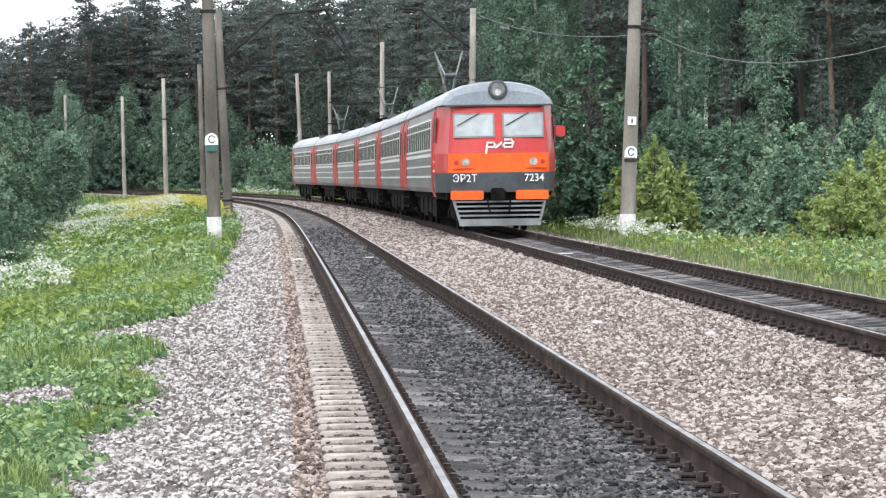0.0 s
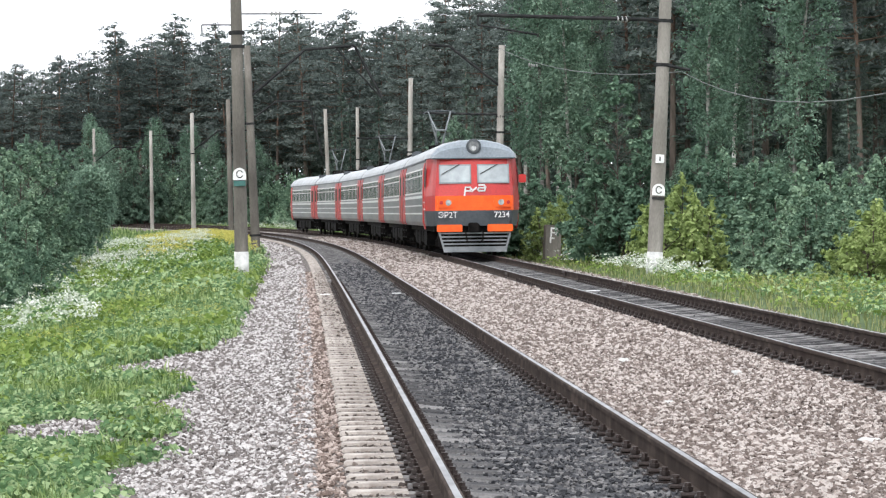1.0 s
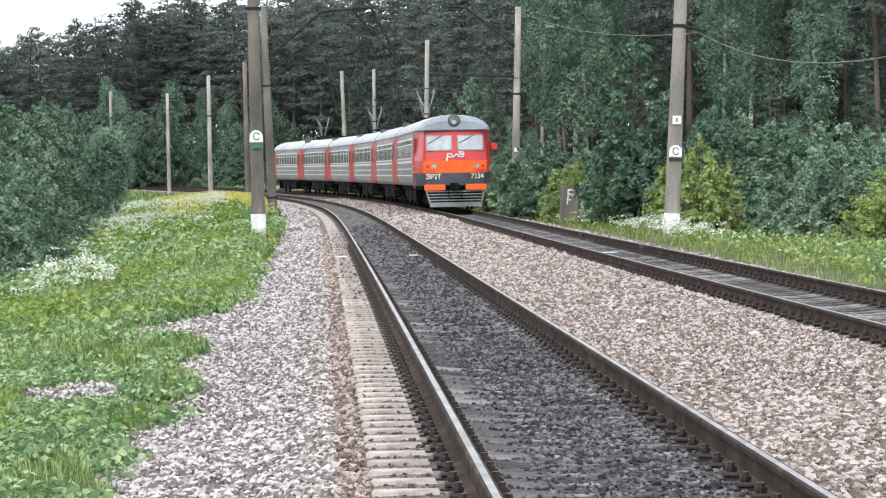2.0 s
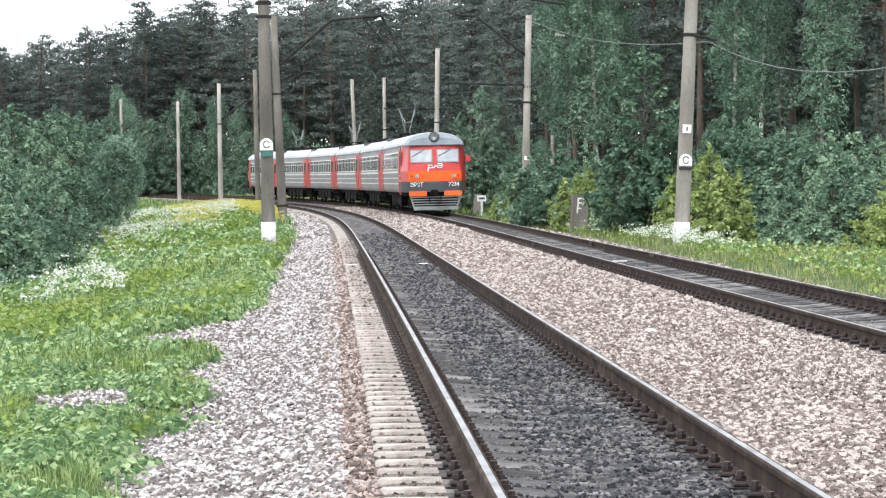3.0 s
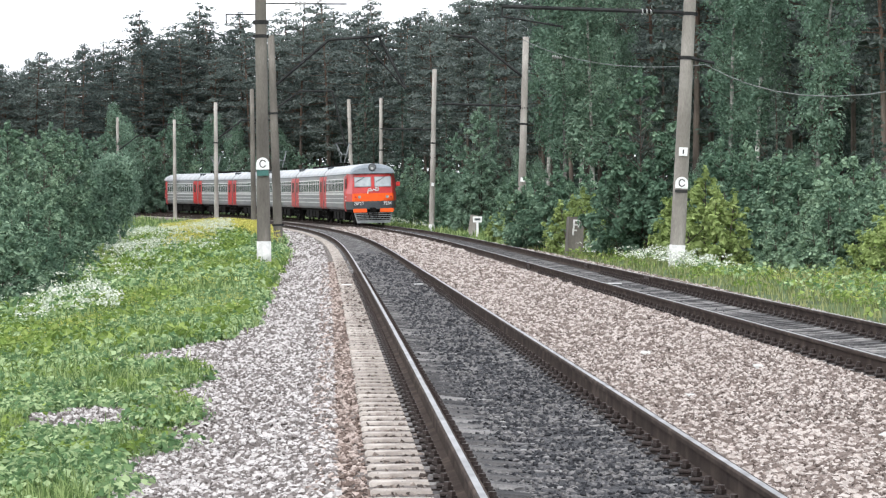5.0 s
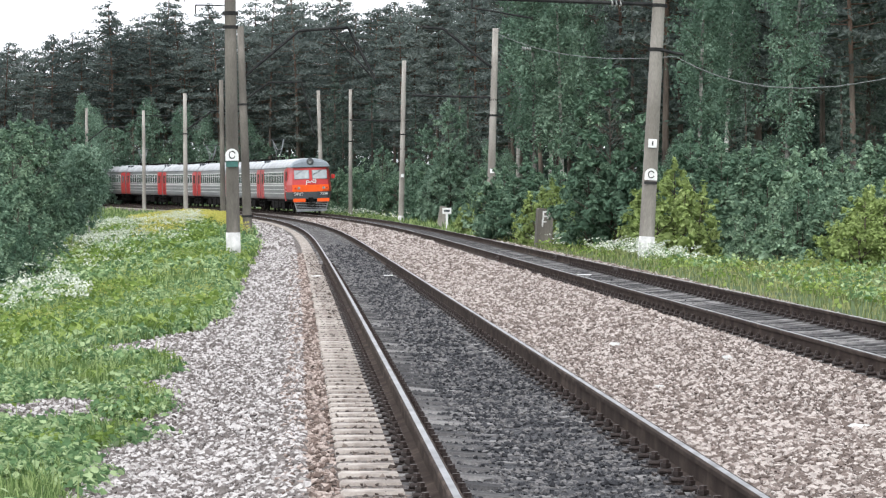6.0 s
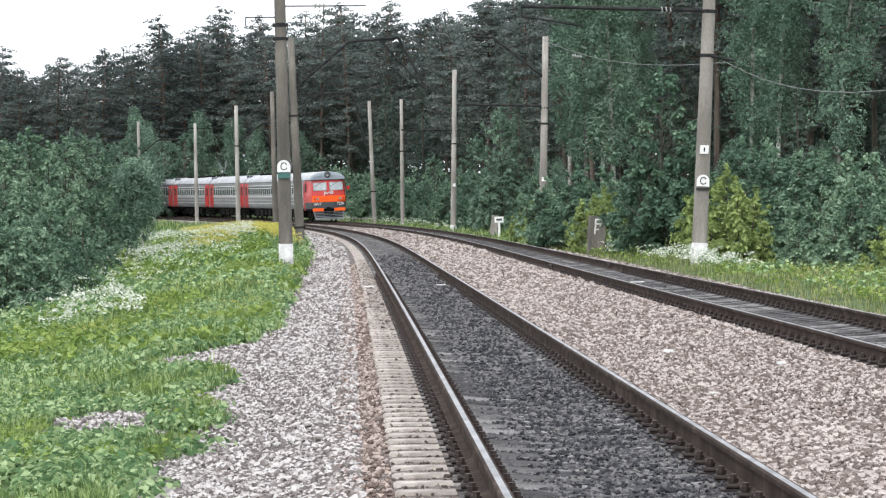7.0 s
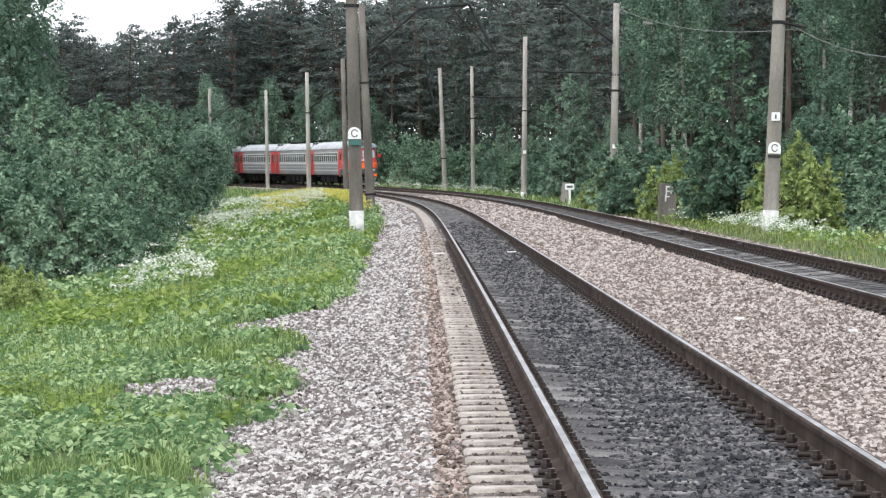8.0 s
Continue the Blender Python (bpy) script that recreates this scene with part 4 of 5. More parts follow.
        stroke([(-0.37, 2.27), (-0.33, 2.56), (-0.17, 2.56), (-0.11, 2.50), (-0.17, 2.43), (-0.33, 2.43)])
        stroke([(-0.09, 2.42), (0.06, 2.55)])
        stroke([(0.36, 2.43), (0.17, 2.43), (0.11, 2.48), (0.17, 2.54), (0.34, 2.54)])
        stroke([(0.17, 2.64), (0.34, 2.64), (0.40, 2.56), (0.36, 2.43)])


CARS = [build_car(1, 0.0, "red and grey cab car with orange band, tail of the train"),
        build_car(0, 8.9, "grey motor coach with red doors and raised pantograph"),
        build_car(0, 0.0, "grey trailer coach with red vestibule doors"),
        build_car(0, 8.9, "grey motor coach with red doors and raised pantograph"),
        build_car(0, -8.7, "grey motor coach with red doors and raised pantograph"),
        build_car(-1, 0.0, "leading red and grey cab car")]
TAIL0, SPEED = 79.3, 22.87


def car_pose(t, n):
    mid = TAIL0 + SPEED * t + CAR / 2 + PITCH * n
    p = [np.array(at(mid + d, FAR)) for d in (-PIVOT, PIVOT)]
    a, b = Vector((p[0][0], p[0][1], float(rise(p[0][1])))), Vector((p[1][0], p[1][1], float(rise(p[1][1]))))
    x = (a - b).normalized()
    tilt = float(cant(mid, True)) / (2 * HALF)
    y = Vector((0, 0, 1)).cross(x).normalized()
    z = x.cross(y)
    m = Matrix((x, y, z)).transposed().to_4x4()
    c = (a + b) / 2 + Vector((0, 0, float(cant(mid, True)) / 2))
    return Matrix.Translation(c) @ m @ Matrix.Rotation(tilt, 4, "X")


def motions():
    for n, car in enumerate(CARS):
        walk(car, [(t, car_pose(t, n)) for t in np.linspace(0, 8, 33)])


# ---------------------------------------------------------------- loose stone of the track bed
def in_view(x, y, lo=-11.3, hi=10.6):
    a = np.degrees(np.arctan2(x, y))
    return (a > lo) & (a < hi)


CUBE = np.array([(x, y, z) for x in (-1, 1) for y in (-1, 1) for z in (-1, 1)], float) * 0.5
CUBE_F = np.array([(0, 1, 3, 2), (4, 6, 7, 5), (0, 4, 5, 1), (2, 3, 7, 6), (0, 2, 6, 4), (1, 5, 7, 3)])
OCTA = np.array([(1, 0, 0), (-1, 0, 0), (0, 1, 0), (0, -1, 0), (0, 0, 1), (0, 0, -1)], float) * 0.62
OCTA_F = np.array([(0, 2, 4), (2, 1, 4), (1, 3, 4), (3, 0, 4), (2, 0, 5), (1, 2, 5), (3, 1, 5), (0, 3, 5)])


def turns(n):
    """n random rotation matrices."""
    q = RNG.normal(size=(n, 4))
    q /= np.linalg.norm(q, axis=1)[:, None]
    w, x, y, z = q.T
    return np.stack([1 - 2 * (y * y + z * z), 2 * (x * y - z * w), 2 * (x * z + y * w), 2 * (x * y + z * w), 1 - 2 * (x * x + z * z), 2 * (y * z - x * w),
                     2 * (x * z - y * w), 2 * (y * z + x * w), 1 - 2 * (x * x + y * y)], -1).reshape(n, 3, 3)


def stones(name, zones, s0, s1, per_m2, size, solid, mat, label, round_about=False):
    P = []
    for o0, o1, lift in zones:
        n = int((s1 - s0) * (o1 - o0) * per_m2)
        s, o = RNG.uniform(s0, s1, n), RNG.uniform(o0, o1, n)
        keep = (o > grass_edge(s) - 0.05 + RNG.normal(0, 0.08, n)) | (bare_patch(s, o) & (o < -3))
        s, o = s[keep], o[keep]
        x, y, _ = at(s, o)
        k = in_view(x, y) | round_about
        x, y = x[k], y[k]
        P.append(np.stack([x, y, ground_z(x, y) + lift + RNG.uniform(-0.012, 0.02, len(x))], -1))
    P = np.concatenate(P)
    n = len(P)
    V, F = (CUBE, CUBE_F) if solid else (OCTA, OCTA_F)
    sz = size * np.clip(RNG.lognormal(0, 0.28, n), 0.55, 1.5)[:, None, None] * RNG.uniform(0.65, 1.2, (n, 1, 3))
    v = (V[None] * (1 + RNG.uniform(-0.38, 0.3, (n, len(V), 3)))) * sz
    v = np.einsum("nij,nkj->nki", turns(n), v)
    v[:, :, 2] *= 0.8
    v = v + P[:, None]
    f = F[None] + (np.arange(n) * len(V))[:, None, None]
    ob = sheet(name, v.reshape(-1, 3), f.reshape(-1, F.shape[1]), mat)
    return tagged(ob, label, "gravel", kind="stuff")


LEFT_ZONES = [(-4.6, -1.55, 0.004)]
MID_ZONES = [(0.93, 3.72, 0.012), (6.05, 7.15, 0.0)]
BROWN_ZONES = [(-1.75, -1.36, 0.0), (3.55, 3.95, 0.0)]
GAP_ZONES = [(-1.36, -0.92, -0.015)]
DARK_ZONES = [(-0.70, 0.70, -0.009), (FAR - 0.68, FAR + 0.68, -0.008)]
for zones, mat, tone in ((LEFT_ZONES, M_STONE, "loose grey crushed granite on the shoulder"), (MID_ZONES, M_PINKSTONE, "loose pinkish crushed granite between the tracks")):
    stones("ballast_gravel", zones, 12, 22, 980, 0.031, True, mat, tone)
    stones("ballast_gravel", zones, 22, 36, 560, 0.042, False, mat, tone + ", further along")
    stones("ballast_gravel", zones, 36, 60, 260, 0.058, False, mat, tone + ", well ahead")
    stones("ballast_gravel", zones, 60, 105, 85, 0.085, False, mat, tone + ", far along")
    stones("ballast_gravel", zones, 105, 200, 28, 0.14, False, mat, tone + ", in the bend")
for zones, mat, tone in ((LEFT_ZONES, M_STONE, "grey crushed granite"), (MID_ZONES, M_PINKSTONE, "pinkish crushed granite"), (BROWN_ZONES, M_BROWNSTONE, "rust-dusted granite"), (DARK_ZONES, M_DARKSTONE, "oil-blackened granite")):
    stones("ballast_gravel", zones, -9, 13, 90, 0.06, False, mat, tone + " where the camera stands", True)
stones("rusty_ballast_gravel", BROWN_ZONES, 12, 34, 520, 0.038, False, M_BROWNSTONE, "rust-dusted crushed granite at the sleeper ends")
stones("rusty_ballast_gravel", BROWN_ZONES, 34, 90, 140, 0.062, False, M_BROWNSTONE, "rust-dusted stone along the sleeper ends")
stones("dirty_ballast_gravel", GAP_ZONES, 12, 40, 520, 0.032, False, M_GAPSTONE, "dark brown stone packed between the sleeper ends")
stones("dirty_ballast_gravel", GAP_ZONES, 40, 90, 200, 0.055, False, M_GAPSTONE, "dark brown stone between the sleeper ends further along")
stones("dark_ballast_gravel", DARK_ZONES, 12, 30, 560, 0.034, False, M_DARKSTONE, "oil-blackened crushed granite between the rails")
stones("dark_ballast_gravel", DARK_ZONES, 30, 56, 240, 0.047, False, M_DARKSTONE, "oil-blackened stone between the rails further along")
stones("dark_ballast_gravel", DARK_ZONES, 56, 105, 80, 0.07, False, M_DARKSTONE, "oil-blackened stone far along the track")


# ---------------------------------------------------------------- plants
def leaf_cards(P, N, length, width, loose=0.5):
    """Small folded leaves at the points P, facing roughly along N."""
    n = len(P)
    c = N / (np.linalg.norm(N, axis=1)[:, None] + 1e-9) + RNG.normal(0, loose, (n, 3))
    c /= np.linalg.norm(c, axis=1)[:, None] + 1e-9
    d = np.cross(c, RNG.normal(size=(n, 3)))
    d /= np.linalg.norm(d, axis=1)[:, None] + 1e-9
    e = np.cross(c, d)
    L = (length * RNG.uniform(0.6, 1.35, n))[:, None]
    W = (width * RNG.uniform(0.6, 1.35, n))[:, None]
    v = np.stack([P - d * L / 2 - c * W * 0.12, P + e * W / 2, P + d * L / 2 - c * W * 0.22, P - e * W / 2], 1)
    return v.reshape(-1, 3), np.arange(n * 4).reshape(-1, 4)


def bent(h, lean=0.4, n=7):
    """A slightly crooked upright stem of height h."""
    a = RNG.normal(0, lean, 2)
    ph = RNG.uniform(0, 6, 2)
    return [Vector((a[0] * (k / n) ** 2 + 0.06 * math.sin(ph[0] + 5 * k / n) * h / 20, a[1] * (k / n) ** 2 + 0.06 * math.sin(ph[1] + 4 * k / n) * h / 20, h * k / n)) for k in range(n + 1)]


def along(path, z):
    zs = [p.z for p in path]
    return Vector((float(np.interp(z, zs, [p.x for p in path])), float(np.interp(z, zs, [p.y for p in path])), z))


def round_mesh(level):
    """Points and triangles of a ball of 20 or 80 faces."""
    bm = bmesh.new()
    bmesh.ops.create_icosphere(bm, subdivisions=level, radius=1.0)
    v, f = np.array([p.co[:] for p in bm.verts]), np.array([[p.index for p in t.verts] for t in bm.faces])
    bm.free()
    return v, f


HEART = {1: round_mesh(1), 2: round_mesh(2)}


def tufts(name, clumps, length, width, mat, parent, up=0.5, loose=0.35, label="", heart=1, fill=0.72):
    """Rounded clumps (centre, half-sizes, number of leaves): leaves facing out and up to the light, over an uneven inner mass of foliage."""
    P, N, CV, CF = [], [], [], []
    hv, hf = HEART[heart]
    for k, (c, half, m) in enumerate(clumps):
        d = RNG.normal(0, 1, (m, 3))
        d /= np.linalg.norm(d, axis=1)[:, None] + 1e-9
        low = d[:, 2] < -0.5
        d[low, 2] *= -1
        P.append(d * RNG.uniform(0.72, 1.18, m)[:, None] * np.array(half) + np.array(c))
        N.append(d / np.array(half) * np.mean(half) + np.array((0, 0, up)))
        CV.append(hv * RNG.uniform(0.7, 1.22, (len(hv), 1)) * np.array(half) * fill + np.array(c))
        CF.append(hf + k * len(hv))
    v, f = leaf_cards(np.concatenate(P), np.concatenate(N), length, width, loose)
    nc = len(v)
    cf = np.concatenate(CF) + nc
    tri = np.concatenate([f[:, [0, 1, 2]], f[:, [0, 2, 3]], cf])
    return sheet(name, np.concatenate([v] + CV), tri, mat, None, parent, label)


def make_pine(h, bare=0.4, wide=0.14):
    ob = new("pine_tree")
    tagged(ob, "tall scots pine, bare reddish trunk, dark ragged crown", "tree", group="pines of the forest")
    path = bent(h, 0.5)
    r = h * 0.0085
    s = Shape()
    s.tube([path[0] - Vector((0, 0, 0.8))] + path, [r * 1.25] + [r * (1.12 - k / len(path)) for k in range(len(path))], 7)
    P = []
    n = int(20 + 1.1 * h)
    for k in range(n):
        v = (k + RNG.random()) / n
        p0 = along(path, (bare + (0.985 - bare) * v) * h)
        L = h * wide * (0.72 * (1 - v ** 3.0) * min(1.0, 0.6 + 1.4 * v) + 0.30) * RNG.uniform(0.6, 1.2)
        a = k * 2.4 + RNG.normal(0, 0.4)
        tip = p0 + Vector((math.cos(a) * L, math.sin(a) * L, L * RNG.uniform(-0.08, 0.22 + 0.3 * v)))
        s.tube([p0, p0.lerp(tip, 0.5) - Vector((0, 0, 0.06 * L)), tip], [0.05, 0.035, 0.012], 3)
        # flat pads of needles along the limb, one above another
        for t in ((0.5, 0.95) if L > 1.2 else (0.8,)):
            q = p0.lerp(tip, t + RNG.uniform(-0.12, 0.1))
            w = (0.45 + 0.25 * L) * RNG.uniform(0.75, 1.2)
            P.append((q + Vector((0, 0, 0.12)), (w, w, 0.2 + 0.12 * w), int(26 * w + 12)))
    P.append((path[-1], (0.5, 0.5, 0.45), 26))
    for k in range(7):
        p0 = along(path, h * RNG.uniform(0.15, bare))
        a = RNG.uniform(0, 6.28)
        s.tube([p0, p0 + Vector((math.cos(a) * 1.1, math.sin(a) * 1.1, -0.2))], [0.025, 0.008], 3)
    for i in range(len(s.f)):
        s.m[i] = 1 if sum(s.v[j][2] for j in s.f[i]) / len(s.f[i]) > h * 0.36 else 0
    s.make("trunk", [M_BARK, M_REDBARK], ob, "scaly trunk with limbs", smooth=True)
    tufts("crown", P, 0.42, 0.15, M_NEEDLE, ob, 0.45, 0.9, "dark grey-green needles", fill=0.4)
    return ob


def make_spruce(h):
    ob = new("spruce_tree")
    tagged(ob, "dark green conical spruce at the forest edge", "tree", group="spruces of the forest")
    s = Shape()
    path = bent(h, 0.2)
    s.tube([path[0] - Vector((0, 0, 0.8))] + path, [0.2] + [0.17 * (1.1 - k / len(path)) for k in range(len(path))], 7)
    s.make("trunk", M_BARK, ob, smooth=True)
    P = []
    n = int(h * 4.6)
    for k in range(n):
        u = 0.05 + 0.94 * k / n
        L = (1 - u) * h * 0.19 * RNG.uniform(0.6, 1.15) + 0.15
        a = k * 2.4
        for t in ((0.45, 0.95) if L > 1.0 else (0.7,)):
            w = 0.22 + 0.22 * L
            P.append(((math.cos(a) * L * t, math.sin(a) * L * t, u * h - L * 0.35 * t), (w, w, 0.14 + 0.05 * L), int(16 + 16 * w)))
    P.append(((path[-1].x, path[-1].y, h), (0.1, 0.1, 0.6), 14))
    tufts("crown", P, 0.36, 0.13, M_SPRUCE, ob, 0.5, 0.7, fill=0.5)
    return ob


def make_birch(h, wide=0.15, base=0.25):
    ob = new("birch_tree")
    tagged(ob, "slender birch, white bark, light drooping foliage", "tree", group="birches of the forest")
    path = bent(h, 0.8)
    r = 0.04 + h * 0.0045
    s = Shape()
    s.tube([path[0] - Vector((0, 0, 0.8))] + path, [r * 1.1] + [r * (1.1 - k / len(path)) for k in range(len(path))], 7)
    P = []
    n = int(20 + h * 1.3)
    for k in range(n):
        v = k / n
        p0 = along(path, h * (base + (0.98 - base) * v))
        L = h * wide * (0.4 + 1.4 * v) * (1 - v ** 1.8) * RNG.uniform(0.6, 1.2) + 0.25
        a = k * 2.4 + RNG.normal(0, 0.5)
        tip = p0 + Vector((math.cos(a) * L, math.sin(a) * L, L * RNG.uniform(0.2, 0.7)))
        s.tube([p0, tip], [0.03, 0.008], 3, 1)
        # hanging sprays, longer than wide
        for t in ((0.3, 0.65, 1.0) if L > 1.3 else (0.5, 1.0)):
            w = RNG.uniform(0.32, 0.62)
            c = p0.lerp(tip, t) + Vector((RNG.normal(0, 0.15), RNG.normal(0, 0.15), -RNG.uniform(0, 0.5)))
            P.append((c, (w, w, w * RNG.uniform(1.2, 2.0)), int(250 * w * RNG.uniform(0.8, 1.3))))
    s.make("trunk", [M_BIRCH, M_BARK], ob, "white bark with dark scars", smooth=True)
    tufts("crown", P, 0.16, 0.10, M_LEAF, ob, 0.6, 0.4, "fresh green leaves", fill=0.25)
    return ob


def make_bush(h, w, mat, label, shape="round", leaf=0.16, many=1.0, group="bushes beside the line", tree=False):
    """Several leaders of uneven height, each with rounded clumps of leaves on short limbs and dark gaps between them."""
    ob = new("young_tree" if tree else "bush")
    tagged(ob, label, "tree" if tree else "bush", group=group)
    st, P = Shape(), []
    if shape == "cone":
        leaders = [(0.0, 0.0, h, w / 2)] + [(math.cos(a) * w * 0.24, math.sin(a) * w * 0.24, h * RNG.uniform(0.45, 0.72), w * 0.27) for a in (0.5, 2.3, 3.9, 5.3)]
    else:
        k = 6 if w > 3.2 else 5
        leaders = [(0.0, 0.0, h, w * 0.27)] + [(math.cos(a) * w * 0.30, math.sin(a) * w * 0.30, h * RNG.uniform(0.55, 0.98), w * RNG.uniform(0.2, 0.27))
                                              for a in np.arange(k) * 6.283 / k + RNG.uniform(-0.3, 0.3, k)]
    for lx, ly, lh, lw in leaders:
        n = int((7 + 2.6 * lh) * many * (0.7 + 0.4 * lw))
        st.tube([(lx * 0.25, ly * 0.25, -0.4), (lx * 0.8, ly * 0.8, lh * 0.4), (lx, ly, lh * 0.95)], [0.04 + 0.008 * h, 0.03, 0.01], 5)
        for k in range(n):
            a, f = k * 2.4 + RNG.normal(0, 0.5), (k + RNG.random()) / n
            z = lh * (0.07 + 0.9 * f)
            rad = lw * min(1.0, (1.05 - f) * 1.7) ** 0.8 * RNG.uniform(0.5, 1.05)
            c = Vector((lx + math.cos(a) * rad, ly + math.sin(a) * rad, z))
            st.tube([(lx * 0.9, ly * 0.9, max(0, z - rad * 0.7)), c], [0.022, 0.006], 3)
            sp = RNG.uniform(0.6, 1.3) * (0.075 * w + 0.10) * (1.15 - 0.6 * f)
            P.append((c, (sp, sp, sp * RNG.uniform(0.65, 0.9)), int(190 * sp ** 1.4 + 18)))
            q = c + Vector((math.cos(a + RNG.normal(0, 0.9)), math.sin(a + RNG.normal(0, 0.9)), RNG.uniform(0.3, 1.1))) * sp * 1.05
            P.append((q, (sp * 0.42, sp * 0.42, sp * 0.5), int(60 * sp + 7)))
        P.append(((lx, ly, lh), (0.13, 0.13, 0.26), 22))
    st.make("trunk", M_BARK, ob, "forked woody stems")
    tufts("foliage", P, leaf, leaf * 0.72, mat, ob, 0.65, 0.3, heart=1, fill=0.62)
    return ob


def plant_at(ob, x, y, k=1.0, first=False, squash=1.0):
    m = pose(x, y, gz(x, y) - 0.05, 0, 0, RNG.uniform(0, 360))
    kept = tuple(ob.scale)
    ob.scale = (k, k, k * squash)
    if first:
        ob.matrix_basis = m @ Matrix.Diagonal((*ob.scale, 1))
        return ob
    made = copy_thing(ob, m)
    ob.scale = kept
    return made


PINES = [make_pine(h, b, w) for h, b, w in ((21, 0.36, 0.15), (22, 0.46, 0.14), (20, 0.28, 0.15), (23, 0.40, 0.13), (19, 0.32, 0.16), (22, 0.26, 0.13))]
SPRUCES = [make_spruce(h) for h in (17, 13)]
BIRCHES = [make_birch(h, w, b) for h, w, b in ((17, 0.080, 0.24), (14, 0.12, 0.14), (19, 0.075, 0.30), (10, 0.13, 0.1), (5.2, 0.20, 0.36))]
ALDER_TXT, LIME_TXT, DARK_TXT = "dense green alder bush on the embankment", "yellow-green leafy bush beside the track", "dark green willow bush beside the track"
BUSHES = [make_bush(4.2, 3.8, M_ALDER, ALDER_TXT), make_bush(3.4, 3.6, M_ALDER, DARK_TXT), make_bush(2.5, 3.0, M_LIME, LIME_TXT, leaf=0.13),
          make_bush(6.2, 3.6, M_ALDER, "tall pointed young alder behind the pole", "cone", tree=True, many=1.6), make_bush(5.0, 4.6, M_ALDER, ALDER_TXT, many=1.2),
          make_bush(7.5, 4.2, M_LEAF, "young birch with light green foliage", "cone", leaf=0.17, tree=True, many=1.3),
          make_bush(4.6, 4.4, M_UNDERWOOD, "undergrowth at the forest edge, shade put into its dark green", many=0.9, group="undergrowth of the forest")]
USED = set()


def put(ob, x, y, k=1.0, squash=1.0):
    first = ob.name not in USED
    USED.add(ob.name)
    return plant_at(ob, x, y, k, first, squash)


def spot(px, d):
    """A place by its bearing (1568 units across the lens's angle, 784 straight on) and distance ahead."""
    return (px - 784) / 4985 * d, d


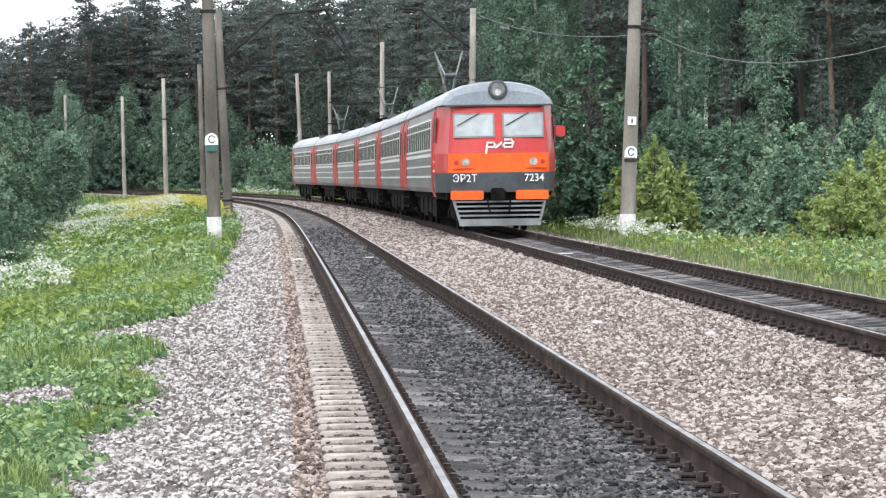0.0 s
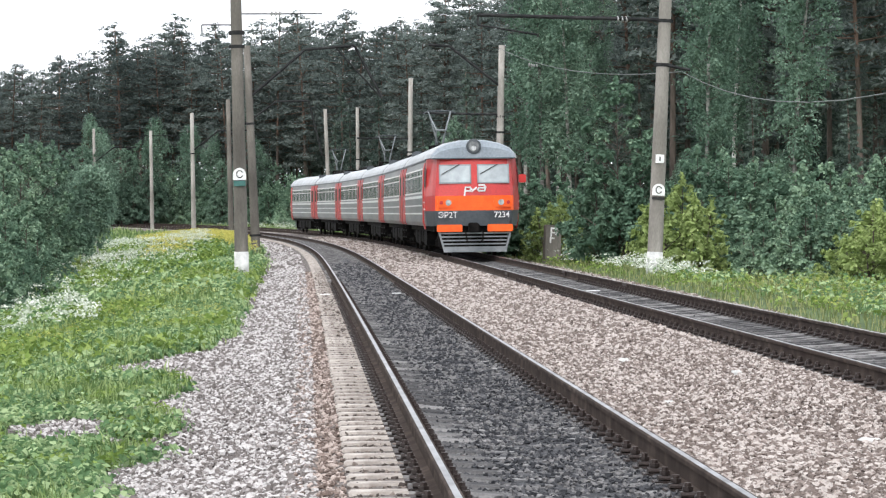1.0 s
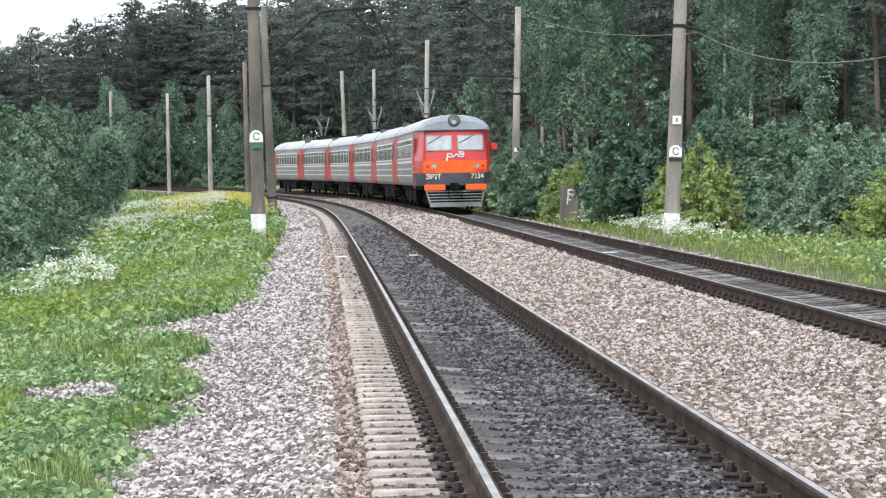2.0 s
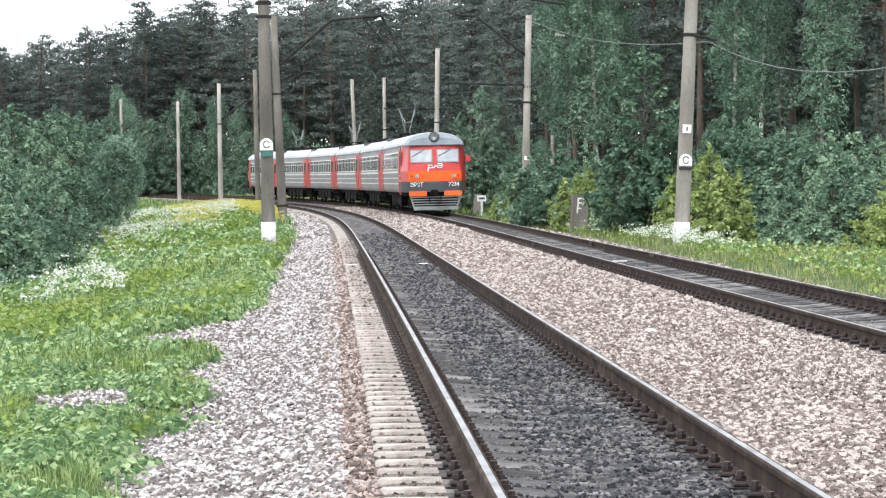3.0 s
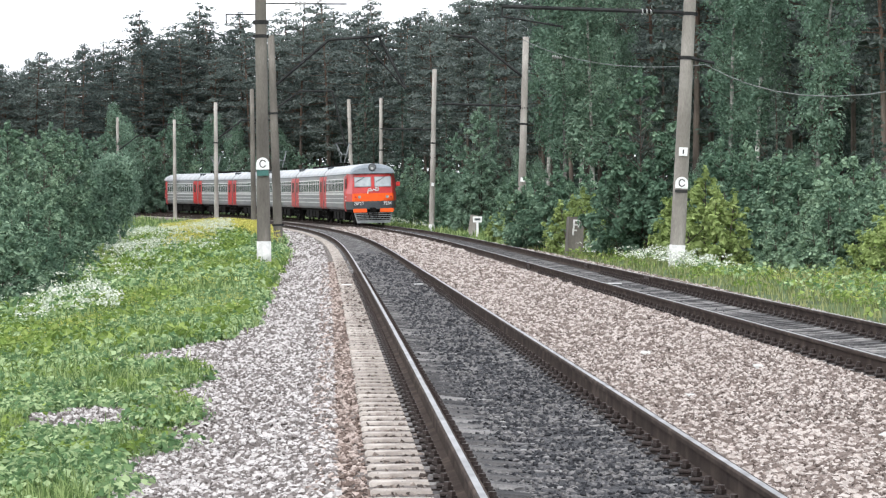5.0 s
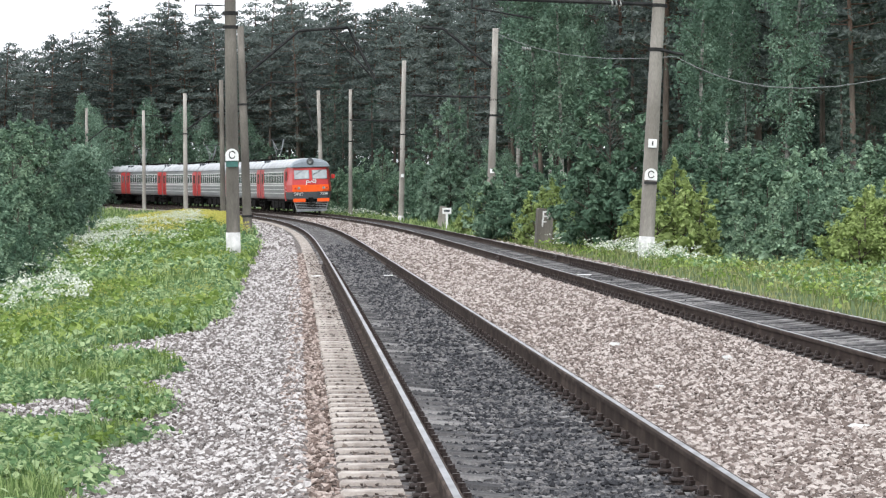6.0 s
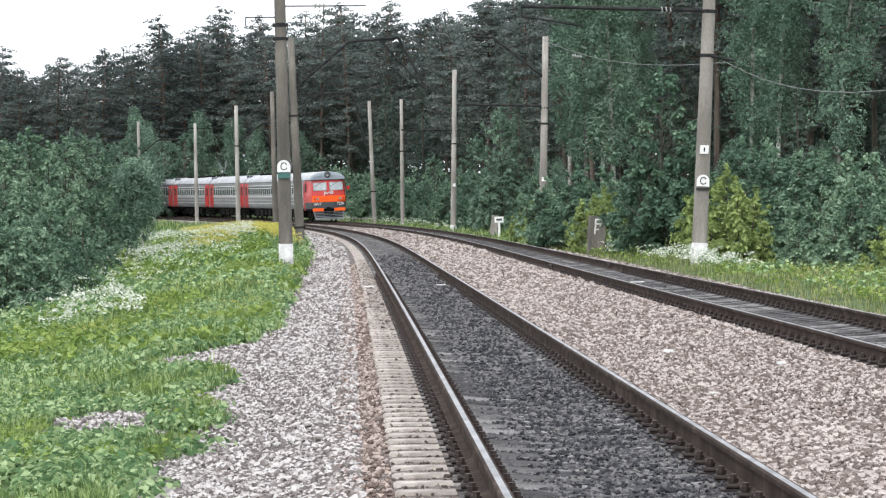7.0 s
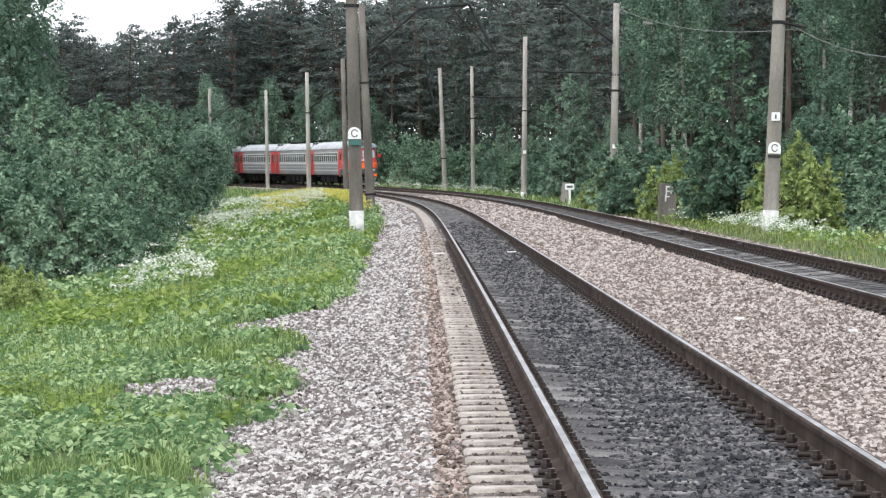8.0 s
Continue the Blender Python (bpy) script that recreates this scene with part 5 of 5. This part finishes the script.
def plant_all():
    # the bushes and young trees that stand out: kind, bearing, distance, size
    for k, px, d, sc in ((3, 1148, 97, 1.0), (2, 1262, 87, 1.05), (0, 1345, 95, 0.9), (1, 1415, 90, 1.05), (4, 1470, 94, 0.55), (1, 1525, 85, 0.95), (1, 1500, 82, 0.8),
                         (2, 1600, 74, 0.85), (1, 1480, 80, 0.7), (1, 1405, 83, 0.6), (2, 1652, 79, 1.0), (2, 1705, 77, 1.1), (0, 1740, 86, 0.9), (1, 1590, 88, 0.8), (0, 1290, 101, 0.95), (1, 1200, 99, 0.75), (1, 1078, 112, 0.8), (1, 1000, 118, 0.95), (1, 960, 124, 0.85),
                         (2, 1045, 108, 0.95), (2, 922, 138, 0.85), (2, 950, 128, 0.8), (1, 1060, 116, 0.9), (2, 899, 150, 0.6), (1, 1195, 104, 0.8), (0, 1385, 104, 0.88), (4, 1560, 104, 0.68), (0, 1650, 98, 1.0),
                         # between the far track's bend and the forest
                         (5, 862, 186, 1.0), (5, 822, 200, 0.85), (0, 900, 172, 0.7), (0, 845, 190, 1.0), (4, 790, 218, 0.95), (5, 745, 236, 0.85), (0, 710, 246, 1.0), (0, 668, 258, 0.95), (4, 640, 268, 0.9),
                         (0, 610, 285, 1.1), (4, 585, 300, 1.1), (5, 930, 165, 0.55), (0, 765, 240, 0.8), (0, 730, 252, 0.9), (4, 690, 262, 0.9), (1, 800, 230, 0.9), (1, 655, 275, 0.9), (0, 985, 150, 0.6), (0, 545, 312, 1.2),
                         # left of the line
                         (1, 104, 89, 0.60), (1, 62, 84, 0.55), (1, 14, 77, 0.72), (1, -45, 73, 0.9), (0, 15, 88, 0.75), (1, 168, 100, 0.42), (0, 64, 97, 0.72), (0, -110, 76, 0.85), (1, -170, 70, 0.9), (2, 195, 116, 0.5), (2, 130, 104, 0.5), (3, 62, 122, 0.95), (3, -15, 116, 1.0), (3, 128, 132, 1.0), (3, 92, 128, 1.05), (5, 150, 140, 0.85), (3, 28, 120, 1.1), (4, 145, 138, 0.85), (0, 20, 108, 1.0), (5, 105, 140, 0.9), (3, -90, 112, 1.1), (5, -160, 118, 1.05), (0, 150, 146, 1.0), (1, 120, 116, 0.75), (1, 60, 98, 0.85),
                         (1, -60, 92, 0.95), (1, -150, 90, 1.1), (0, -110, 100, 1.1), (5, -130, 128, 1.3), (5, -200, 124, 1.3), (5, -70, 136, 1.1), (1, 5, 92, 0.7), (2, -175, 60, 0.5), (2, -118, 58, 0.42), (4, 40, 150, 1.2), 
                         (5, 10, 160, 1.0), (0, 150, 168, 1.1), (1, 190, 190, 0.7)):
        x, y = spot(px, d)
        put(BUSHES[k], x, y, sc * RNG.uniform(0.95, 1.05), RNG.uniform(0.92, 1.06))
    for px, d, sc in ((210, 142, 1.0), (228, 150, 0.9)):
        put(BIRCHES[4], *spot(px, d), sc)
    # a tall birch group left of the line
    for px, d, k, sc in ((-112, 134, 1, 1.35), (-150, 128, 1, 1.3), (-210, 126, 0, 1.1), (-135, 141, 0, 1.1)):
        put(BIRCHES[k], *spot(px, d), sc)
    # light undergrowth before the far forest, beyond the curve
    for px in np.arange(225, 560, 17):
        d = RNG.uniform(318, 336)
        put((BUSHES[5], BUSHES[4], BIRCHES[3])[RNG.integers(0, 3)], *spot(px + RNG.uniform(-6, 6), d), RNG.uniform(0.85, 1.3) * (1.0 if px < 480 else 0.75))
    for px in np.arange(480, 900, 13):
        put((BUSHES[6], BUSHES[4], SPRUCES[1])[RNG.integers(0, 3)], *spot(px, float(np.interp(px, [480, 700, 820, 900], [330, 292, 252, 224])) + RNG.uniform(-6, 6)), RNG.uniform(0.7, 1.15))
    for px in np.arange(-150, 230, 22):
        put((BUSHES[5], BUSHES[4])[RNG.integers(0, 2)], *spot(px, RNG.uniform(300, 330)), RNG.uniform(0.9, 1.3))
    # birches before the pines
    for px, d, k, sc in ((984, 168, 2, 1.0), (1012, 160, 0, 1.15), (1042, 172, 2, 1.1), (1066, 160, 0, 1.1), (1092, 178, 2, 1.0), (1302, 138, 0, 1.05), (1322, 150, 2, 1.0), (1352, 146, 2, 1.0),
                         (1458, 128, 0, 1.0)):
        put(BIRCHES[k], *spot(px, d), sc)
    # the pine forest, row behind row; its edge swings nearer to the right
    def edge(px):
        return np.interp(px, [-250, 300, 560, 700, 820, 900, 980, 1080, 1200, 1350, 1568, 1800], [345, 345, 335, 300, 262, 232, 205, 185, 160, 146, 134, 126])
    def tall(px):
        return np.interp(px, [-250, 60, 260, 330, 430, 600, 700, 760, 820, 880, 1000, 1800], [0.92, 0.93, 1.0, 1.08, 1.10, 1.14, 1.06, 1.02, 1.10, 1.1, 1.08, 1.05])
    for row in range(6):
        px = -240.0
        while px < 1760:
            d = float(edge(px)) + row * 9 + RNG.uniform(-4, 4)
            px += 4985 / d * RNG.uniform(2.3, 4.4)
            x, y = spot(px, d)
            if RNG.random() < (0.18 if px > 900 else (0.0 if row < 2 else 0.12)):
                put(SPRUCES[RNG.integers(0, 2)], x, y, RNG.uniform(0.9, 1.2))
            else:
                put(PINES[RNG.integers(0, 6)], x, y, float(tall(px)) * RNG.uniform(0.88, 1.06), RNG.uniform(0.95, 1.05))
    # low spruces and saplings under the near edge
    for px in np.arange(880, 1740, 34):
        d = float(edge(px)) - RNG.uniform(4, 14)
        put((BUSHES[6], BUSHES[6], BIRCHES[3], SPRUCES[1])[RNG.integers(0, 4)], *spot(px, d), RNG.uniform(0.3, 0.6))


plant_all()


def distant_woods():
    """The depth of the forest behind its edge: foliage and trunks too dense and far to tell apart."""
    n = 85000
    px = RNG.uniform(-300, 1800, n)
    d0 = np.interp(px, [-250, 300, 560, 700, 820, 900, 980, 1080, 1200, 1350, 1568, 1800], [345, 345, 335, 300, 262, 232, 205, 185, 160, 146, 134, 126])
    d = d0 + RNG.uniform(58, 100, n)
    x = (px - 784) / 4985 * d
    top = 15.5 + 2.0 * np.sin(px * 0.11) + 1.5 * np.sin(px * 0.047 + 1)
    P = np.stack([x, d, rise(d) + 0.3 + top * RNG.random(n) ** 0.85], -1)
    N = np.stack([RNG.normal(0, 0.6, n), np.full(n, -1.0), np.full(n, 0.8)], -1)
    v, f = leaf_cards(P, N, 0.85, 0.42, 0.6)
    tagged(sheet("distant_woods", v, f, M_SPRUCE), "dense dark depth of the pine forest", "forest", kind="stuff")


distant_woods()


# ---------------------------------------------------------------- grass, weeds and flowers
def scatter(s0, s1, o0, o1, n, keep=None):
    s, o = RNG.uniform(s0, s1, n), RNG.uniform(o0, o1, n)
    ok = (o < grass_edge(s)) & ~bare_patch(s, o) if o1 < 0 else o > 6.75 + 0.15 * np.sin(s)
    if keep is not None:
        ok &= keep(s, o)
    x, y, _ = at(s[ok], o[ok])
    k = in_view(x, y)
    x, y = x[k], y[k]
    return np.stack([x, y, ground_z(x, y)], -1)


def patchy(P, scale=0.5, cut=0.0):
    """Keeps the points where a slow noise is high, for tufts and gaps."""
    k = np.array([noise.noise(Vector((p[0] * scale, p[1] * scale * 0.5, 3.1))) for p in P])
    return P[k > cut]


def blades(name, P, h, w, mat, label, lean=0.35):
    n = len(P)
    a = RNG.uniform(0, 2 * math.pi, n)
    H = (h * RNG.lognormal(0, 0.3, n))[:, None]
    d = RNG.normal(0, lean, (n, 2))
    side = np.stack([np.cos(a), np.sin(a), np.zeros(n)], -1) * w * RNG.uniform(0.6, 1.4, (n, 1))
    mid = P + np.concatenate([d * H * 0.35, H * 0.6], 1)
    tip = P + np.concatenate([d * H, H * (1 - 0.35 * np.linalg.norm(d, axis=1, keepdims=True))], 1)
    P = P - np.array([0, 0, 0.03])
    v = np.stack([P - side / 2, P + side / 2, mid + side * 0.4, tip, mid - side * 0.4], 1).reshape(-1, 3)
    i = np.arange(n)[:, None] * 5
    tri = np.concatenate([i + np.array([0, 1, 2]), i + np.array([0, 2, 4]), i + np.array([4, 2, 3])], 0)
    return tagged(sheet(name, v, tri, mat), label, "grass", kind="stuff")


def weeds(name, P, size, mat, label, tall=0.12, leaves=7):
    """Low broad-leaved plants: a rosette of cupped leaves, facing up, on short stalks."""
    n = len(P)
    q = RNG.normal(0, 1, (n, leaves, 3)) * (size * 1.1, size * 1.1, 0)
    r = np.linalg.norm(q[:, :, :2], axis=2) / size
    q[:, :, 2] = tall * (RNG.uniform(0.35, 1.1, (n, 1)) * (1 - 0.22 * r) + RNG.normal(0, 0.15, (n, leaves)))
    N = q * (0.6 / size, 0.6 / size, 0) + (0, 0, 1.0)
    v, f = leaf_cards((P[:, None] + q).reshape(-1, 3), N.reshape(-1, 3), size, size * 0.8, 0.3)
    return tagged(sheet(name, v, f, mat), label, "weeds", kind="stuff")


def umbels(name, P, tall, head, mat, label, dots=16, stem=True):
    """Flowering heads: many small petals in a flat dome on a stalk."""
    n = len(P)
    H = tall * RNG.uniform(0.55, 1.25, n)
    top = P + np.stack([RNG.normal(0, 0.06, n), RNG.normal(0, 0.06, n), H], -1)
    q = RNG.normal(0, 1, (n, dots, 3)) * (head, head, head * 0.3)
    v, f = leaf_cards((top[:, None] + q).reshape(-1, 3), np.tile((0.0, 0, 1), (n * dots, 1)), head * 0.75, head * 0.6, 0.6)
    ob = tagged(sheet(name, v, f, mat), label, "wild flowers", kind="stuff")
    if stem:
        w = np.array([0.006, 0, 0])
        sv = np.stack([P - w, P + w, top], 1).reshape(-1, 3)
        tagged(sheet("flower_stalks", sv, np.arange(n * 3).reshape(-1, 3), M_GRASS), "thin green flower stalks", "wild flowers", kind="stuff")
    return ob


def meadow():
    L = "fresh green grass on the embankment"
    blades("grass", patchy(scatter(13, 32, -7.5, -2.7, 45000), 1.3, 0.05), 0.13, 0.010, M_GRASS, L)
    blades("grass", scatter(30, 60, -13, -2.75, 36000), 0.17, 0.024, M_GRASS, L)
    blades("grass", scatter(60, 120, -28, -2.8, 42000), 0.22, 0.05, M_GRASS, L)
    blades("grass", scatter(120, 330, -40, -2.9, 30000), 0.40, 0.10, M_GRASS, "pale tall meadow grass in the bend")
    blades("grass", scatter(40, 130, 7.0, 22, 30000), 0.17, 0.022, M_DRYGRASS, "dry yellowish grass strip before the bushes")
    blades("grass", scatter(130, 330, 6.9, 30, 26000), 0.36, 0.10, M_GRASS, "meadow grass beyond the far track")
    weeds("weeds", patchy(scatter(13, 32, -7.5, -2.7, 9500), 1.1, -0.06), 0.07, M_WEED, "broad-leaved weeds creeping over the gravel edge", 0.16, 9)
    weeds("weeds", patchy(scatter(22, 45, -9, -2.9, 4200), 1.4, 0.1), 0.06, M_LIMEWEED, "yellow-green leafy weeds in the grass", 0.18, 8)
    weeds("weeds", patchy(scatter(32, 62, -13, -2.85, 9000), 0.6, -0.15), 0.10, M_WEED, "broad-leaved weeds in the grass", 0.18, 8)
    weeds("weeds", patchy(scatter(40, 100, -20, -3.0, 6500), 0.35, 0.02), 0.13, M_LIMEWEED, "yellow-green rank weeds in the grass", 0.32, 8)
    weeds("weeds", patchy(scatter(62, 125, -28, -3.2, 7500), 0.25, -0.15), 0.17, M_WEED, "rank weeds on the slope", 0.4, 7)
    weeds("weeds", patchy(scatter(120, 240, -30, -3.2, 6000), 0.12, -0.15), 0.26, M_WEED, "rank weeds in the bend", 0.6, 6)
    weeds("weeds", patchy(scatter(85, 190, -22, -4.8, 7500), 0.22, -0.05), 0.20, M_LIMEWEED, "tall pale tangled weeds in the meadow", 0.75, 8)
    weeds("weeds", patchy(scatter(85, 150, -20, -6.0, 3000), 0.3, 0.05), 0.17, M_WEED, "tall green nettles in the meadow", 0.9, 9)
    weeds("weeds", patchy(scatter(42, 130, 7.3, 13, 1300), 0.5, 0.03), 0.12, M_LIMEWEED, "yellow-green weeds before the bushes", 0.26, 7)
    weeds("weeds", patchy(scatter(42, 130, 8.2, 14, 1500), 0.4, 0.0), 0.13, M_WEED, "green weeds before the bushes", 0.32, 7)
    umbels("yellow_wildflowers", patchy(scatter(45, 85, -6.8, -3.2, 2600), 0.5, 0.0), 0.26, 0.022, M_YELLOW, "small yellow flowers in the grass", 6)
    umbels("yellow_wildflowers", patchy(scatter(128, 225, -9, -3.4, 9500), 0.15, -0.14), 0.7, 0.09, M_YELLOW, "drift of yellow flowers on the mound", 8)
    umbels("white_wildflowers", patchy(scatter(112, 205, -16, -5.6, 6500), 0.16, -0.02), 0.8, 0.10, M_UMBEL, "drift of white umbel flowers in the meadow", 9)
    umbels("white_wildflowers", scatter(54, 61, -7.7, -5.6, 34), 0.66, 0.10, M_UMBEL, "white cow parsley on the slope", 22)
    umbels("white_wildflowers", scatter(66, 112, -12, -6.2, 120), 0.75, 0.075, M_UMBEL, "scattered white cow parsley on the slope", 12)
    umbels("white_wildflowers", scatter(72, 86, 7.3, 9.0, 150), 0.45, 0.075, M_UMBEL, "white cow parsley at the foot of the pole", 12)
    umbels("white_wildflowers", scatter(95, 140, 7.4, 9.6, 160), 0.4, 0.08, M_UMBEL, "white flowers along the far track", 9)
    umbels("yellow_wildflowers", scatter(45, 75, 7.6, 12, 420), 0.3, 0.025, M_YELLOW, "small yellow flowers by the far track", 6)
    umbels("white_wildflowers", scatter(190, 300, 8, 16, 500), 0.6, 0.12, M_UMBEL, "pale flowers beyond the far track", 8)


meadow()


motions()
